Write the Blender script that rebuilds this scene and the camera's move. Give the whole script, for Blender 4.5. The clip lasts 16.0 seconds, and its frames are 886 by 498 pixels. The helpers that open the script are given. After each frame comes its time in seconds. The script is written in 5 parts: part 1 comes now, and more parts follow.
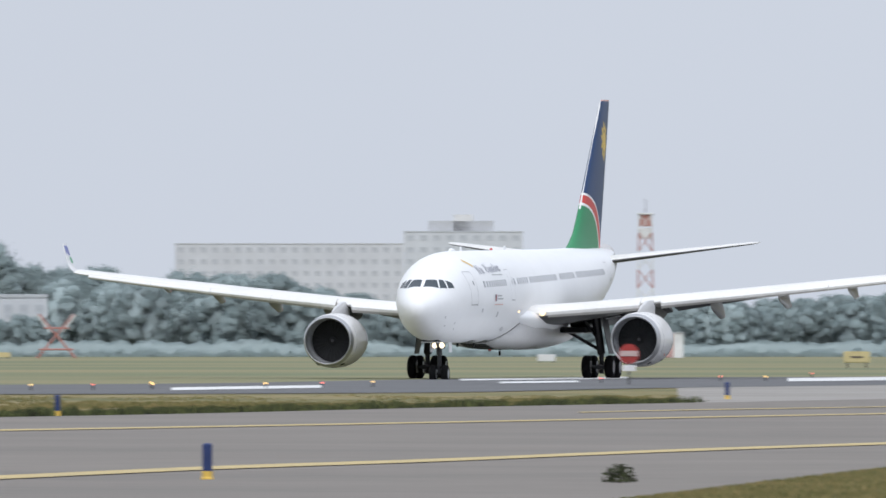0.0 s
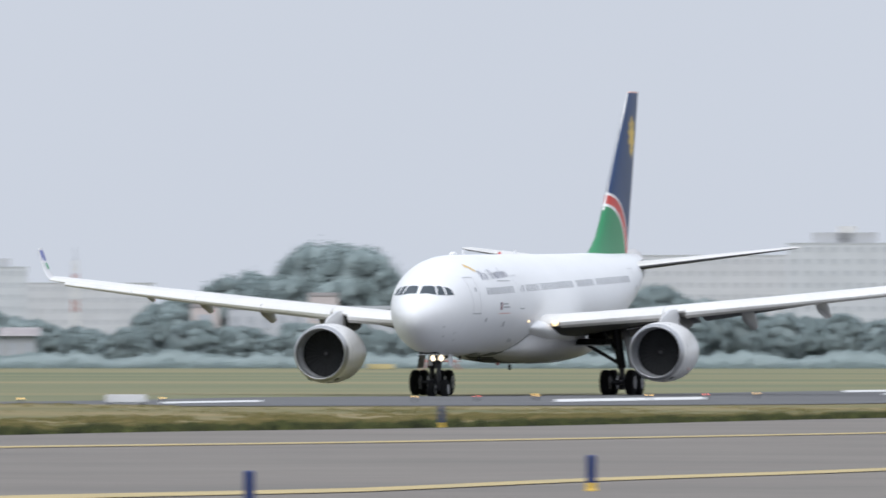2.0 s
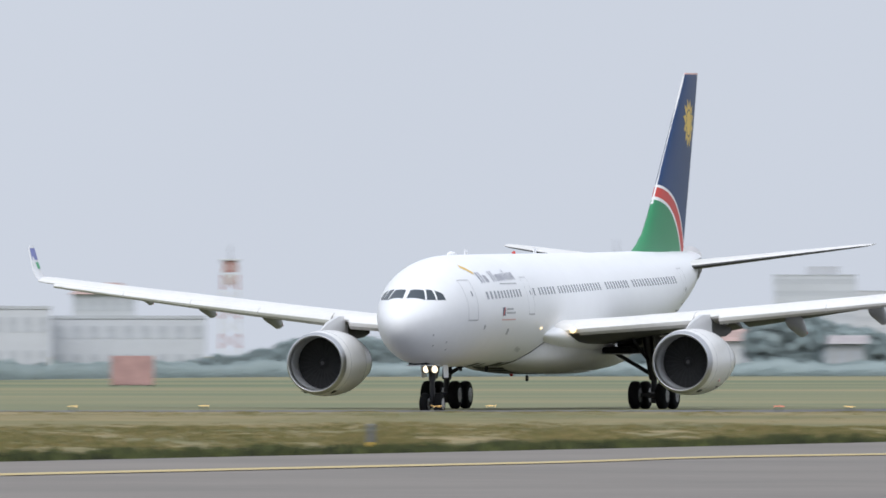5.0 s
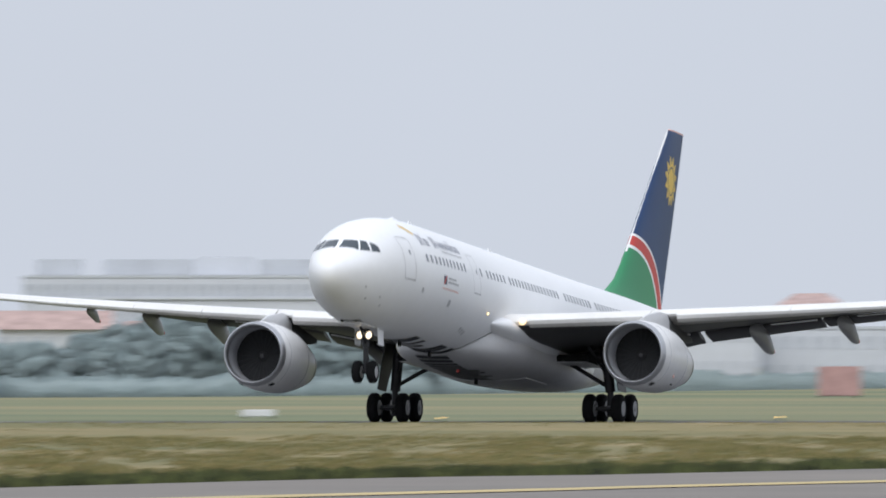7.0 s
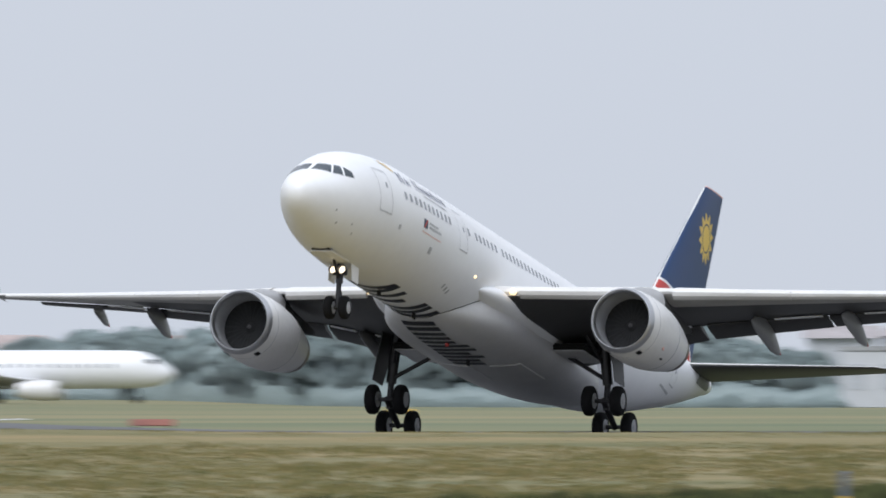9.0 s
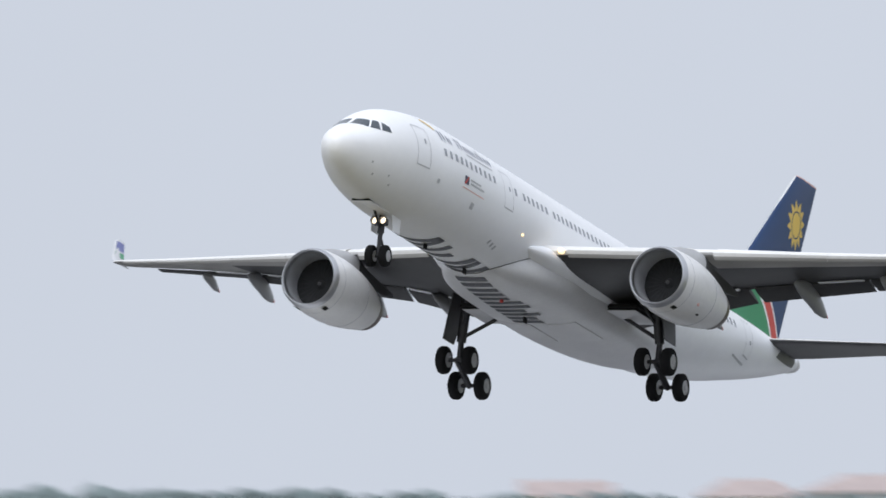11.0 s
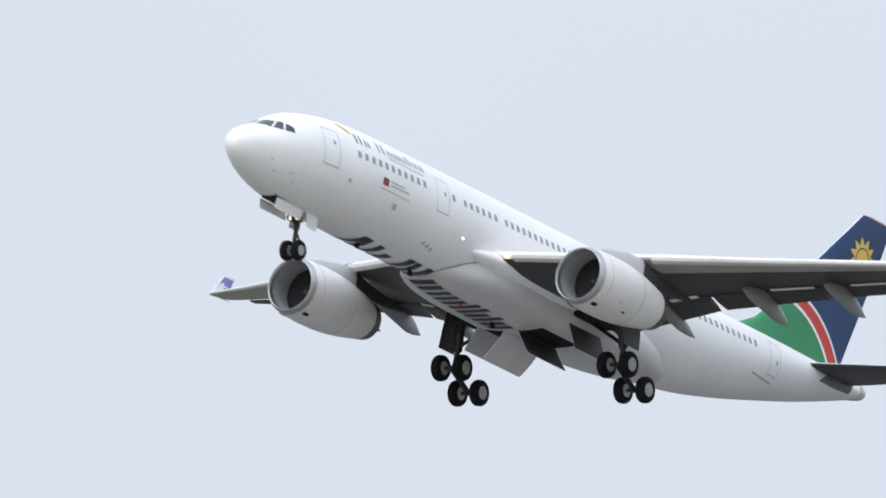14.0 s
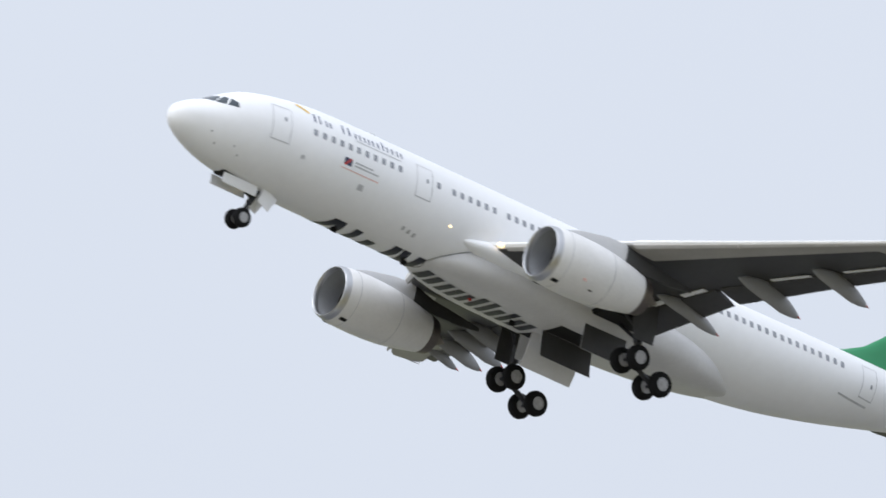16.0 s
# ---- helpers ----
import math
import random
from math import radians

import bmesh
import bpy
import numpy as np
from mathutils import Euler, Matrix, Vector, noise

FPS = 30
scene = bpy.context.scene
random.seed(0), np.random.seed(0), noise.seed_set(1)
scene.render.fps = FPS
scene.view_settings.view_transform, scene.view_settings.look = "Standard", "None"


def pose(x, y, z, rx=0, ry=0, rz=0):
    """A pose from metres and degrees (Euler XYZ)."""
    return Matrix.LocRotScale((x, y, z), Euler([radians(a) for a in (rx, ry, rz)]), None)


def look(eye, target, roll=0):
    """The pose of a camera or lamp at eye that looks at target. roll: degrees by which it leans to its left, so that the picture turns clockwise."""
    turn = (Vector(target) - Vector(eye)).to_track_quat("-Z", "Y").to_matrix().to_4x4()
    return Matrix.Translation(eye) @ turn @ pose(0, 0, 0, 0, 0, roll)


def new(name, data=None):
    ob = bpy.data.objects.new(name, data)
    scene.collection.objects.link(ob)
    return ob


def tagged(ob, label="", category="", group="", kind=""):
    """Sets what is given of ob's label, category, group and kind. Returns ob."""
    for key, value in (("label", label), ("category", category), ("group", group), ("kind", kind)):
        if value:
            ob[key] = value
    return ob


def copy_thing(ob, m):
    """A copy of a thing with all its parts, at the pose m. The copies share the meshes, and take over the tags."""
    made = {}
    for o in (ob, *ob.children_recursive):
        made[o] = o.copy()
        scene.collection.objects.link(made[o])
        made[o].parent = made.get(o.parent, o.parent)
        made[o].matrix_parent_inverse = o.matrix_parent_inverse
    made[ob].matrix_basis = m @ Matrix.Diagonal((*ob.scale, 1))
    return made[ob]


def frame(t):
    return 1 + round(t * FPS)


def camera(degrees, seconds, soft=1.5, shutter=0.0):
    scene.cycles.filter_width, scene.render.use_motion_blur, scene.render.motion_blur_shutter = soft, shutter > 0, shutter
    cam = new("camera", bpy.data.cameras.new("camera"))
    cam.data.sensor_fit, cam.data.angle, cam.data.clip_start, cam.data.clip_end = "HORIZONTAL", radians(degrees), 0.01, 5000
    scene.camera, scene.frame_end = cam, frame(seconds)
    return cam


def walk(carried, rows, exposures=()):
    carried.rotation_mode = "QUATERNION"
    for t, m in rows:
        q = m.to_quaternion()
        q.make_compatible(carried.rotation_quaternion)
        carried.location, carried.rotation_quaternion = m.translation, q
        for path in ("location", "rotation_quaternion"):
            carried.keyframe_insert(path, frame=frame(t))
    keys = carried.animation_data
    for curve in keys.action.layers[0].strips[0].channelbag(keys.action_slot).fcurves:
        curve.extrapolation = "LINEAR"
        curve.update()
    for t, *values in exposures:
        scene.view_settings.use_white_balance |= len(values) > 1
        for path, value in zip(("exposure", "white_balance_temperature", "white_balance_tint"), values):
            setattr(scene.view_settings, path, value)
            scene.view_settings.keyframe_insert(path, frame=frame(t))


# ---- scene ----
cam = camera(3.2074, 16.0, soft=1.6, shutter=0.9)
EYE = (0.0, 0.0, 3.1)
# seconds, pan to the left and tilt up in degrees
PAN = [
    (0.0, 0.0000, 0.2829),
    (0.5, 0.2860, 0.2979),
    (1.0, 0.5390, 0.3179),
    (1.5, 0.8194, 0.3300),
    (2.0, 1.3898, 0.3252),
    (2.5, 1.8532, 0.3177),
    (3.0, 2.3473, 0.3349),
    (3.5, 2.8007, 0.3408),
    (4.0, 3.2923, 0.3455),
    (4.5, 3.8221, 0.3497),
    (5.0, 4.3900, 0.3539),
    (5.5, 4.9960, 0.3587),
    (6.0, 5.4786, 0.3891),
    (6.5, 6.2408, 0.4443),
    (7.0, 6.9503, 0.3925),
    (7.5, 7.8480, 0.3648),
    (8.0, 8.5658, 0.3817),
    (8.5, 9.3668, 0.3919),
    (9.0, 10.3666, 0.4277),
    (9.5, 11.3399, 0.4502),
    (10.0, 12.5461, 0.5054),
    (10.5, 13.5045, 0.6343),
    (11.0, 14.8435, 0.9413),
    (11.5, 16.4693, 1.3096),
    (12.0, 18.2330, 1.6575),
    (12.5, 19.9853, 2.0054),
    (13.0, 21.6015, 2.4351),
    (13.5, 23.9396, 2.9262),
    (14.0, 27.0243, 3.5196),
    (14.5, 30.3664, 4.2153),
    (15.0, 34.8488, 5.1157),
    (15.5, 40.0006, 6.3025),
    (16.0, 45.2163, 7.7759),
]
walk(cam, [(t, pose(*EYE, 90 + tilt, 0, pan)) for t, pan, tilt in PAN],
     exposures=[(0.0, 0.0), (11.5, 0.0), (12.5, 0.04), (13.5, 0.14), (14.5, 0.2), (16.0, 0.14)])

# ---------- light: high overcast ----------
world = bpy.data.worlds.new("overcast")
scene.world = world
world.use_nodes = True
wn, wl = world.node_tree.nodes, world.node_tree.links
sky = wn.new("ShaderNodeTexSky")
sky.sky_type, sky.sun_disc, sky.sun_elevation, sky.sun_rotation = "NISHITA", False, radians(52), radians(190)
sky.dust_density, sky.air_density = 4.0, 1.0
veil = wn.new("ShaderNodeMix")
veil.data_type = "RGBA"
veil.inputs[0].default_value = 0.97
veil.inputs[7].default_value = (6.15, 6.65, 7.6, 1)
wl.new(sky.outputs[0], veil.inputs[6])
cloud, tint = wn.new("ShaderNodeTexNoise"), wn.new("ShaderNodeMix")
cloud.inputs["Scale"].default_value, cloud.inputs["Detail"].default_value = 14.0, 3.0
tint.data_type = "RGBA"
tint.inputs[6].default_value, tint.inputs[7].default_value = (5.95, 6.42, 7.35, 1), (6.38, 6.9, 7.85, 1)
wl.new(wn.new("ShaderNodeTexCoord").outputs["Generated"], cloud.inputs[0])
wl.new(cloud.outputs[0], tint.inputs[0])
wl.new(tint.outputs[2], veil.inputs[7])
# an overcast dome: brighter overhead than at the horizon
ways, up, rise, dome = wn.new("ShaderNodeTexCoord"), wn.new("ShaderNodeSeparateXYZ"), wn.new("ShaderNodeMath"), wn.new("ShaderNodeVectorMath")
wl.new(ways.outputs["Generated"], up.inputs[0])
rise.operation, rise.use_clamp = "MULTIPLY_ADD", False
wl.new(up.outputs[2], rise.inputs[0])
rise.inputs[1].default_value, rise.inputs[2].default_value = 0.45, 1.0
dome.operation = "SCALE"
wl.new(veil.outputs[2], dome.inputs[0])
wl.new(rise.outputs[0], dome.inputs["Scale"])
back = wn["Background"]
back.inputs[1].default_value = 0.1
wl.new(dome.outputs[0], back.inputs[0])
sun = new("sun", bpy.data.lights.new("sun", "SUN"))
sun.data.energy, sun.data.angle, sun.data.color = 1.75, radians(45), (0.985, 0.985, 0.99)
sun.matrix_world = look((0, 0, 500), (67, 388, 0))


# ---------- materials ----------
def mat(name, color, rough=0.6, metal=0.0, var=0.12, scale=1.0, bump=0.0, second=None, stretch=(1, 1, 1), emit=0.0, lo=0.5, hi=1.0):
    m = bpy.data.materials.new(name)
    m.use_nodes = True
    n, l = m.node_tree.nodes, m.node_tree.links
    b = n["Principled BSDF"]
    b.inputs["Roughness"].default_value, b.inputs["Metallic"].default_value = rough, metal
    if emit:
        b.inputs["Base Color"].default_value = (*color, 1)
        b.inputs["Emission Color"].default_value = (*color, 1)
        b.inputs["Emission Strength"].default_value = emit
        return m
    tc, mp = n.new("ShaderNodeTexCoord"), n.new("ShaderNodeMapping")
    mp.inputs["Scale"].default_value = stretch
    l.new(tc.outputs["Object"], mp.inputs[0])
    grains = []
    for k, detail in ((scale, 6), (scale * 9, 3)):
        t = n.new("ShaderNodeTexNoise")
        t.inputs["Scale"].default_value, t.inputs["Detail"].default_value = k, detail
        l.new(mp.outputs[0], t.inputs[0])
        grains.append(t)
    mix = n.new("ShaderNodeMix")
    mix.data_type = "RGBA"
    dark = second or tuple(c * (1 - 2 * var) for c in color)
    light = color if second else tuple(min(1, c * (1 + var)) for c in color)
    mix.inputs[6].default_value, mix.inputs[7].default_value = (*dark, 1), (*light, 1)
    add = n.new("ShaderNodeMath")
    add.operation = "MULTIPLY_ADD"
    l.new(grains[1].outputs[0], add.inputs[0])
    add.inputs[1].default_value = 0.5
    l.new(grains[0].outputs[0], add.inputs[2])
    ramp = n.new("ShaderNodeMapRange")
    ramp.inputs[1].default_value, ramp.inputs[2].default_value = lo, hi
    l.new(add.outputs[0], ramp.inputs[0])
    l.new(ramp.outputs[0], mix.inputs[0])
    l.new(mix.outputs[2], b.inputs["Base Color"])
    if bump:
        bn = n.new("ShaderNodeBump")
        bn.inputs["Strength"].default_value, bn.inputs["Distance"].default_value = bump, 0.1
        l.new(grains[1].outputs[0], bn.inputs["Height"])
        l.new(bn.outputs[0], b.inputs["Normal"])
    return m


PAINT = mat("white_gloss_paint", (0.865, 0.875, 0.895), 0.42, var=0.02, scale=0.25)
# Grey paint taken near black, so its colour holds the underside shade.
SHADEGREY = mat("shade_darkened_grey", (0.055, 0.055, 0.056), 0.5, var=0.1, scale=0.4)
# The hull's white, dimmed in colour for the shade under the belly.
BELLY = mat("belly_shaded_white", (0.64, 0.64, 0.65), 0.35, var=0.04, scale=0.5)
# Lit tone for upper faces, tan ground-lit tone for leading-edge undersides.
WINGTOP = mat("lit_wing_paint", (0.8, 0.79, 0.77), 0.4, var=0.05, scale=0.4)
LEADING = mat("ground_lit_leading_edge", (0.4, 0.39, 0.37), 0.45, var=0.06, scale=0.5)
FAIRGREY = mat("fairing_grey", (0.27, 0.273, 0.28), 0.4, var=0.05, scale=0.5)
NACELLE = mat("nacelle_paint", (0.8, 0.795, 0.79), 0.3, var=0.04, scale=0.6)
LIP = mat("polished_lip", (0.56, 0.565, 0.58), 0.42, 1.0, var=0.05)
LINER = mat("inlet_liner", (0.34, 0.35, 0.37), 0.5, var=0.06)
# Fan metal and case, taken near black to hold the inlet's inner shade.
TITAN = mat("shaded_fan_titanium", (0.032, 0.033, 0.035), 0.9, 0.0, var=0.06)
LINERDARK = mat("shaded_fan_case", (0.028, 0.029, 0.031), 0.9)
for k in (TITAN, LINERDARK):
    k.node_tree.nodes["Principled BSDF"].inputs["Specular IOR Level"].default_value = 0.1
SPIN = mat("spinner_grey", (0.06, 0.06, 0.065), 0.5)
WINGLETBLUE = mat("winglet_blue", (0.13, 0.15, 0.4), 0.4)
TITLE = mat("title_blue", (0.1, 0.115, 0.2), 0.4)
INK = mat("name_black", (0.012, 0.013, 0.02), 0.4)
HOT = mat("hot_metal", (0.2, 0.17, 0.15), 0.4, 0.9)
GLASS = mat("cockpit_glass", (0.05, 0.065, 0.08), 0.06, var=0.02)
PANE = mat("cabin_glass", (0.32, 0.335, 0.37), 0.2, var=0.05)
PLATE = mat("bare_plate", (0.16, 0.165, 0.17), 0.5, var=0.1, scale=1.0)
LINE = mat("panel_line", (0.5, 0.51, 0.53), 0.6)
NAVY = mat("navy_paint", (0.02, 0.03, 0.085), 0.35, var=0.08)
RED = mat("red_paint", (0.55, 0.05, 0.04), 0.4)
YELLOW = mat("yellow_paint", (0.75, 0.5, 0.1), 0.45)
SALMON = mat("faded_red_lettering", (0.75, 0.45, 0.4), 0.5)
TYRE = mat("tyre_rubber", (0.012, 0.012, 0.013), 0.9, bump=0.2, scale=4)
TYRE.node_tree.nodes["Principled BSDF"].inputs["Specular IOR Level"].default_value = 0.15
HUB = mat("wheel_hub", (0.42, 0.42, 0.43), 0.45, 0.2, scale=4)
STEEL = mat("gear_steel", (0.035, 0.035, 0.038), 0.4, 0.4, scale=3)
# Black for the shade inside gear bays; also used on antennas and vents.
DARK = mat("unlit_bay_black", (0.005, 0.005, 0.005), 0.9)
LAMP = mat("landing_lamp", (1.0, 0.84, 0.62), emit=1.8)
DIMLAMP = mat("turnoff_lamp", (1.0, 0.72, 0.4), emit=1.7)


def fin_paint():
    """Blue fin with a yellow sun, green root and a red arc with white edges."""
    m = bpy.data.materials.new("tail_livery")
    m.use_nodes = True
    n, l = m.node_tree.nodes, m.node_tree.links
    tc, sp = n.new("ShaderNodeTexCoord"), n.new("ShaderNodeSeparateXYZ")
    l.new(tc.outputs["Object"], sp.inputs[0])

    def math(op, a, b=0.0, c=0.0):
        k = n.new("ShaderNodeMath")
        k.operation = op
        for i, v in enumerate((a, b, c)):
            if isinstance(v, (int, float)):
                k.inputs[i].default_value = v
            else:
                l.new(v, k.inputs[i])
        return k.outputs[0]

    def over(base, mask, color):
        k = n.new("ShaderNodeMix")
        k.data_type = "RGBA"
        l.new(mask, k.inputs[0])
        if isinstance(base, tuple):
            k.inputs[6].default_value = (*base, 1)
        else:
            l.new(base, k.inputs[6])
        k.inputs[7].default_value = (*color, 1)
        return k.outputs[2]

    def radius(cx, cz):
        a, b = math("SUBTRACT", sp.outputs[0], cx), math("SUBTRACT", sp.outputs[2], cz)
        return math("SQRT", math("ADD", math("MULTIPLY", a, a), math("MULTIPLY", b, b))), a, b

    grain = n.new("ShaderNodeTexNoise")
    grain.inputs["Scale"].default_value = 0.7
    l.new(tc.outputs["Object"], grain.inputs[0])
    col = over((0.012, 0.042, 0.128), math("MULTIPLY", grain.outputs[0], 0.6), (0.018, 0.055, 0.155))
    white = (0.8, 0.8, 0.8)
    r, _, _ = radius(28.85 - 48.33, 1.3)
    col = over(col, math("LESS_THAN", r, 10.05), white)
    col = over(col, math("LESS_THAN", r, 9.9), (0.55, 0.06, 0.05))
    r, _, _ = radius(28.85 - 47.9, 1.3)
    col = over(col, math("LESS_THAN", r, 9.42), white)
    col = over(col, math("LESS_THAN", r, 9.24), (0.035, 0.25, 0.11))
    front = math("GREATER_THAN", math("ADD", sp.outputs[0], sp.outputs[2]), 28.85 - 38.85 - 0.07)
    col = over(col, math("MULTIPLY", front, math("GREATER_THAN", sp.outputs[2], 10.2)), white)
    r, a, b = radius(28.85 - 56.1, 14.35)
    turn = math("FRACT", math("MULTIPLY", math("ARCTAN2", a, b), 12 / (2 * pi)))
    ray = math("MULTIPLY", math("ABSOLUTE", math("SUBTRACT", turn, 0.5)), 0.95)
    col = over(col, math("LESS_THAN", math("ADD", r, ray), 1.3), (0.72, 0.5, 0.1))
    col = over(col, math("LESS_THAN", r, 0.72), (0.02, 0.03, 0.08))
    col = over(col, math("LESS_THAN", r, 0.64), (0.75, 0.52, 0.1))
    b = n["Principled BSDF"]
    l.new(col, b.inputs["Base Color"])
    b.inputs["Roughness"].default_value = 0.45
    b.inputs["Specular IOR Level"].default_value = 0.35
    return m


pi = math.pi
TAILPAINT = fin_paint()


# ---------- mesh helpers ----------
def part(name, bm, material, parent=None, label="", smooth=True):
    me = bpy.data.meshes.new(name)
    bmesh.ops.recalc_face_normals(bm, faces=bm.faces)
    bm.to_mesh(me)
    bm.free()
    for p in me.polygons:
        p.use_smooth = smooth
    for k in material if isinstance(material, (list, tuple)) else [material]:
        me.materials.append(k)
    if smooth:
        me.set_sharp_from_angle(angle=radians(38))
    ob = new(name, me)
    ob.parent = parent
    if label:
        tagged(ob, label)
    return ob


def loft(rings, close=True, cap=True, bm=None):
    """A skin over rings of equal count."""
    bm = bm or bmesh.new()
    vs = [[bm.verts.new(p) for p in r] for r in rings]
    n = len(rings[0])
    for a, b in zip(vs, vs[1:]):
        for i in range(n if close else n - 1):
            j = (i + 1) % n
            bm.faces.new((a[i], a[j], b[j], b[i]))
    if cap:
        bm.faces.new(vs[0][::-1])
        bm.faces.new(vs[-1])
    return bm


def tube(a, b, r0, r1=None, seg=10, bm=None):
    """A round bar from a to b."""
    a, b, r1 = Vector(a), Vector(b), r0 if r1 is None else r1
    z = (b - a).normalized()
    x = z.orthogonal().normalized()
    y = z.cross(x)
    ring = lambda c, r: [c + r * (math.cos(2 * pi * k / seg) * x + math.sin(2 * pi * k / seg) * y) for k in range(seg)]
    return loft([ring(a, r0), ring(b, r1)], bm=bm)


def lathe(profile, axis_point, axis="x", seg=40, bm=None, closed=False):
    """Turn a profile of (along, radius) round an axis through axis_point."""
    ox, oy, oz = axis_point
    rings = []
    for a, r in profile:
        ring = []
        for k in range(seg):
            c, s = r * math.cos(2 * pi * k / seg), r * math.sin(2 * pi * k / seg)
            ring.append({"x": (ox + a, oy + c, oz + s), "y": (ox + c, oy + a, oz + s), "z": (ox + c, oy + s, oz + a)}[axis])
        rings.append(ring)
    return loft(rings, cap=not closed, bm=bm)


def box(cx, cy, cz, sx, sy, sz, bm=None, bevel=0.0, m=None):
    bm = bm or bmesh.new()
    mm = Matrix.Translation((cx, cy, cz)) @ Matrix.Diagonal((sx, sy, sz, 1))
    r = bmesh.ops.create_cube(bm, size=1, matrix=(m or Matrix()) @ mm)
    if bevel:
        bmesh.ops.bevel(bm, geom=list({e for v in r["verts"] for e in v.link_edges}), offset=bevel, segments=2, affect="EDGES")
    return bm


def lerp_table(table, s):
    """Smooth interpolation in a table of rows whose first entry rises."""
    if s <= table[0][0]:
        return list(table[0][1:])
    for i in range(len(table) - 1):
        a, b = table[i], table[i + 1]
        if s <= b[0]:
            k = (s - a[0]) / (b[0] - a[0])
            p, q = table[max(0, i - 1)], table[min(len(table) - 1, i + 2)]
            out = []
            for j in range(1, len(a)):
                da = (b[j] - p[j]) / (b[0] - p[0]) * (b[0] - a[0])
                db = (q[j] - a[j]) / (q[0] - a[0]) * (b[0] - a[0])
                h = (a[j] * (2 * k**3 - 3 * k * k + 1) + da * (k**3 - 2 * k * k + k) + b[j] * (3 * k * k - 2 * k**3) + db * (k**3 - k * k))
                out.append(h)
            return out
    return list(table[-1][1:])


# ---------- the airliner; local: x ahead of the main gear, y to port, z up ----------
NOSE = 28.85  # main gear is this far behind the nose
# station, top, bottom, half width, height of the widest line
BODY = [(0.2, 4.42, 4.38, 0.02, 4.4), (0.26, 4.68, 4.12, 0.27, 4.41), (0.4, 4.9, 3.88, 0.48, 4.43), (0.7, 5.14, 3.6, 0.75, 4.47), (1.2, 5.43, 3.3, 1.03, 4.53),
        (1.9, 5.75, 3.0, 1.33, 4.62), (2.6, 6.17, 2.78, 1.59, 4.7), (3.4, 6.64, 2.61, 1.84, 4.78), (4.4, 7.05, 2.47, 2.09, 4.86), (5.8, 7.37, 2.38, 2.36, 4.93),
        (7.6, 7.62, 2.33, 2.6, 4.98), (9.8, 7.73, 2.3, 2.74, 5.01), (37.0, 7.76, 2.3, 2.75, 5.02), (41.0, 7.78, 2.7, 2.72, 5.2), (45.0, 7.8, 3.5, 2.55, 5.65),
        (49.0, 7.8, 4.5, 2.16, 6.2), (52.0, 7.8, 5.3, 1.7, 6.6), (55.0, 7.76, 6.2, 1.16, 7.0), (57.0, 7.74, 6.85, 0.66, 7.3), (58.0, 7.68, 7.25, 0.25, 7.46)]


def skin(s, deg, lift=0.0):
    """A point of the hull at a station; deg from the top towards port."""
    top, bot, w, zc = lerp_table(BODY, s)
    a = radians(deg)
    c = math.cos(a)
    w += lift
    return Vector((NOSE - s, w * math.sin(a), zc + c * ((top - zc + lift) if c > 0 else (zc - bot + lift))))


def decal(corners, lift=0.02, n=4, bm=None):
    """A patch on the hull between four corners of (station, degrees)."""
    bm = bm or bmesh.new()
    grid = []
    for i in range(n + 1):
        row = []
        for j in range(n + 1):
            u, v = i / n, j / n
            p = [(1 - u) * (1 - v) * corners[0][k] + u * (1 - v) * corners[1][k] + u * v * corners[2][k] + (1 - u) * v * corners[3][k] for k in (0, 1)]
            row.append(bm.verts.new(skin(p[0], p[1], lift)))
        grid.append(row)
    for i in range(n):
        for j in range(n):
            bm.faces.new((grid[i][j], grid[i + 1][j], grid[i + 1][j + 1], grid[i][j + 1]))
    return bm


def angle_at(s, z):
    """Degrees from the top at which the hull has this height."""
    top, bot, w, zc = lerp_table(BODY, s)
    k = (z - zc) / (top - zc) if z > zc else (z - zc) / (zc - bot)
    return math.degrees(math.acos(max(-1, min(1, k))))


def patch(s0, s1, z0, z1, side=1, lift=0.02, n=3, bm=None):
    q = [(s0, z0), (s1, z0), (s1, z1), (s0, z1)]
    return decal([(s, side * angle_at(s, z)) for s, z in q], lift, n, bm)


def airfoil(n=14, camber=0.01):
    """(chord fraction, height fraction) round a section, nose at 0."""
    xs = [(1 - math.cos(pi * k / n)) / 2 for k in range(n + 1)]
    th = lambda x: 5 * (0.2969 * x**0.5 - 0.126 * x - 0.3516 * x * x + 0.2843 * x**3 - 0.1036 * x**4)
    up = [(x, th(x) + camber * 4 * x * (1 - x) / 0.12) for x in xs]
    dn = [(x, -th(x) * 0.9 + camber * 4 * x * (1 - x) / 0.12) for x in xs]
    return up[::-1] + dn[1:-1]


FOIL = airfoil()


def surface(sections, upright=False, bm=None):
    """Skin over sections of (span place, nose station, tail station, height, thickness, twist)."""
    rings = []
    for y, s0, s1, z, t, tw in sections:
        c, ring = s1 - s0, []
        for fx, fz in FOIL:
            h = fz * t * c
            if upright:
                ring.append((NOSE - (s0 + fx * c), h, y))
            else:
                ring.append((NOSE - (s0 + fx * c), y, z + h - math.sin(radians(tw)) * (fx - 0.3) * c))
        rings.append(ring)
    return loft(rings, bm=bm)


plane = new("airliner")
tagged(plane, "white twin-engine airliner with blue, red and green tail", "airplane")

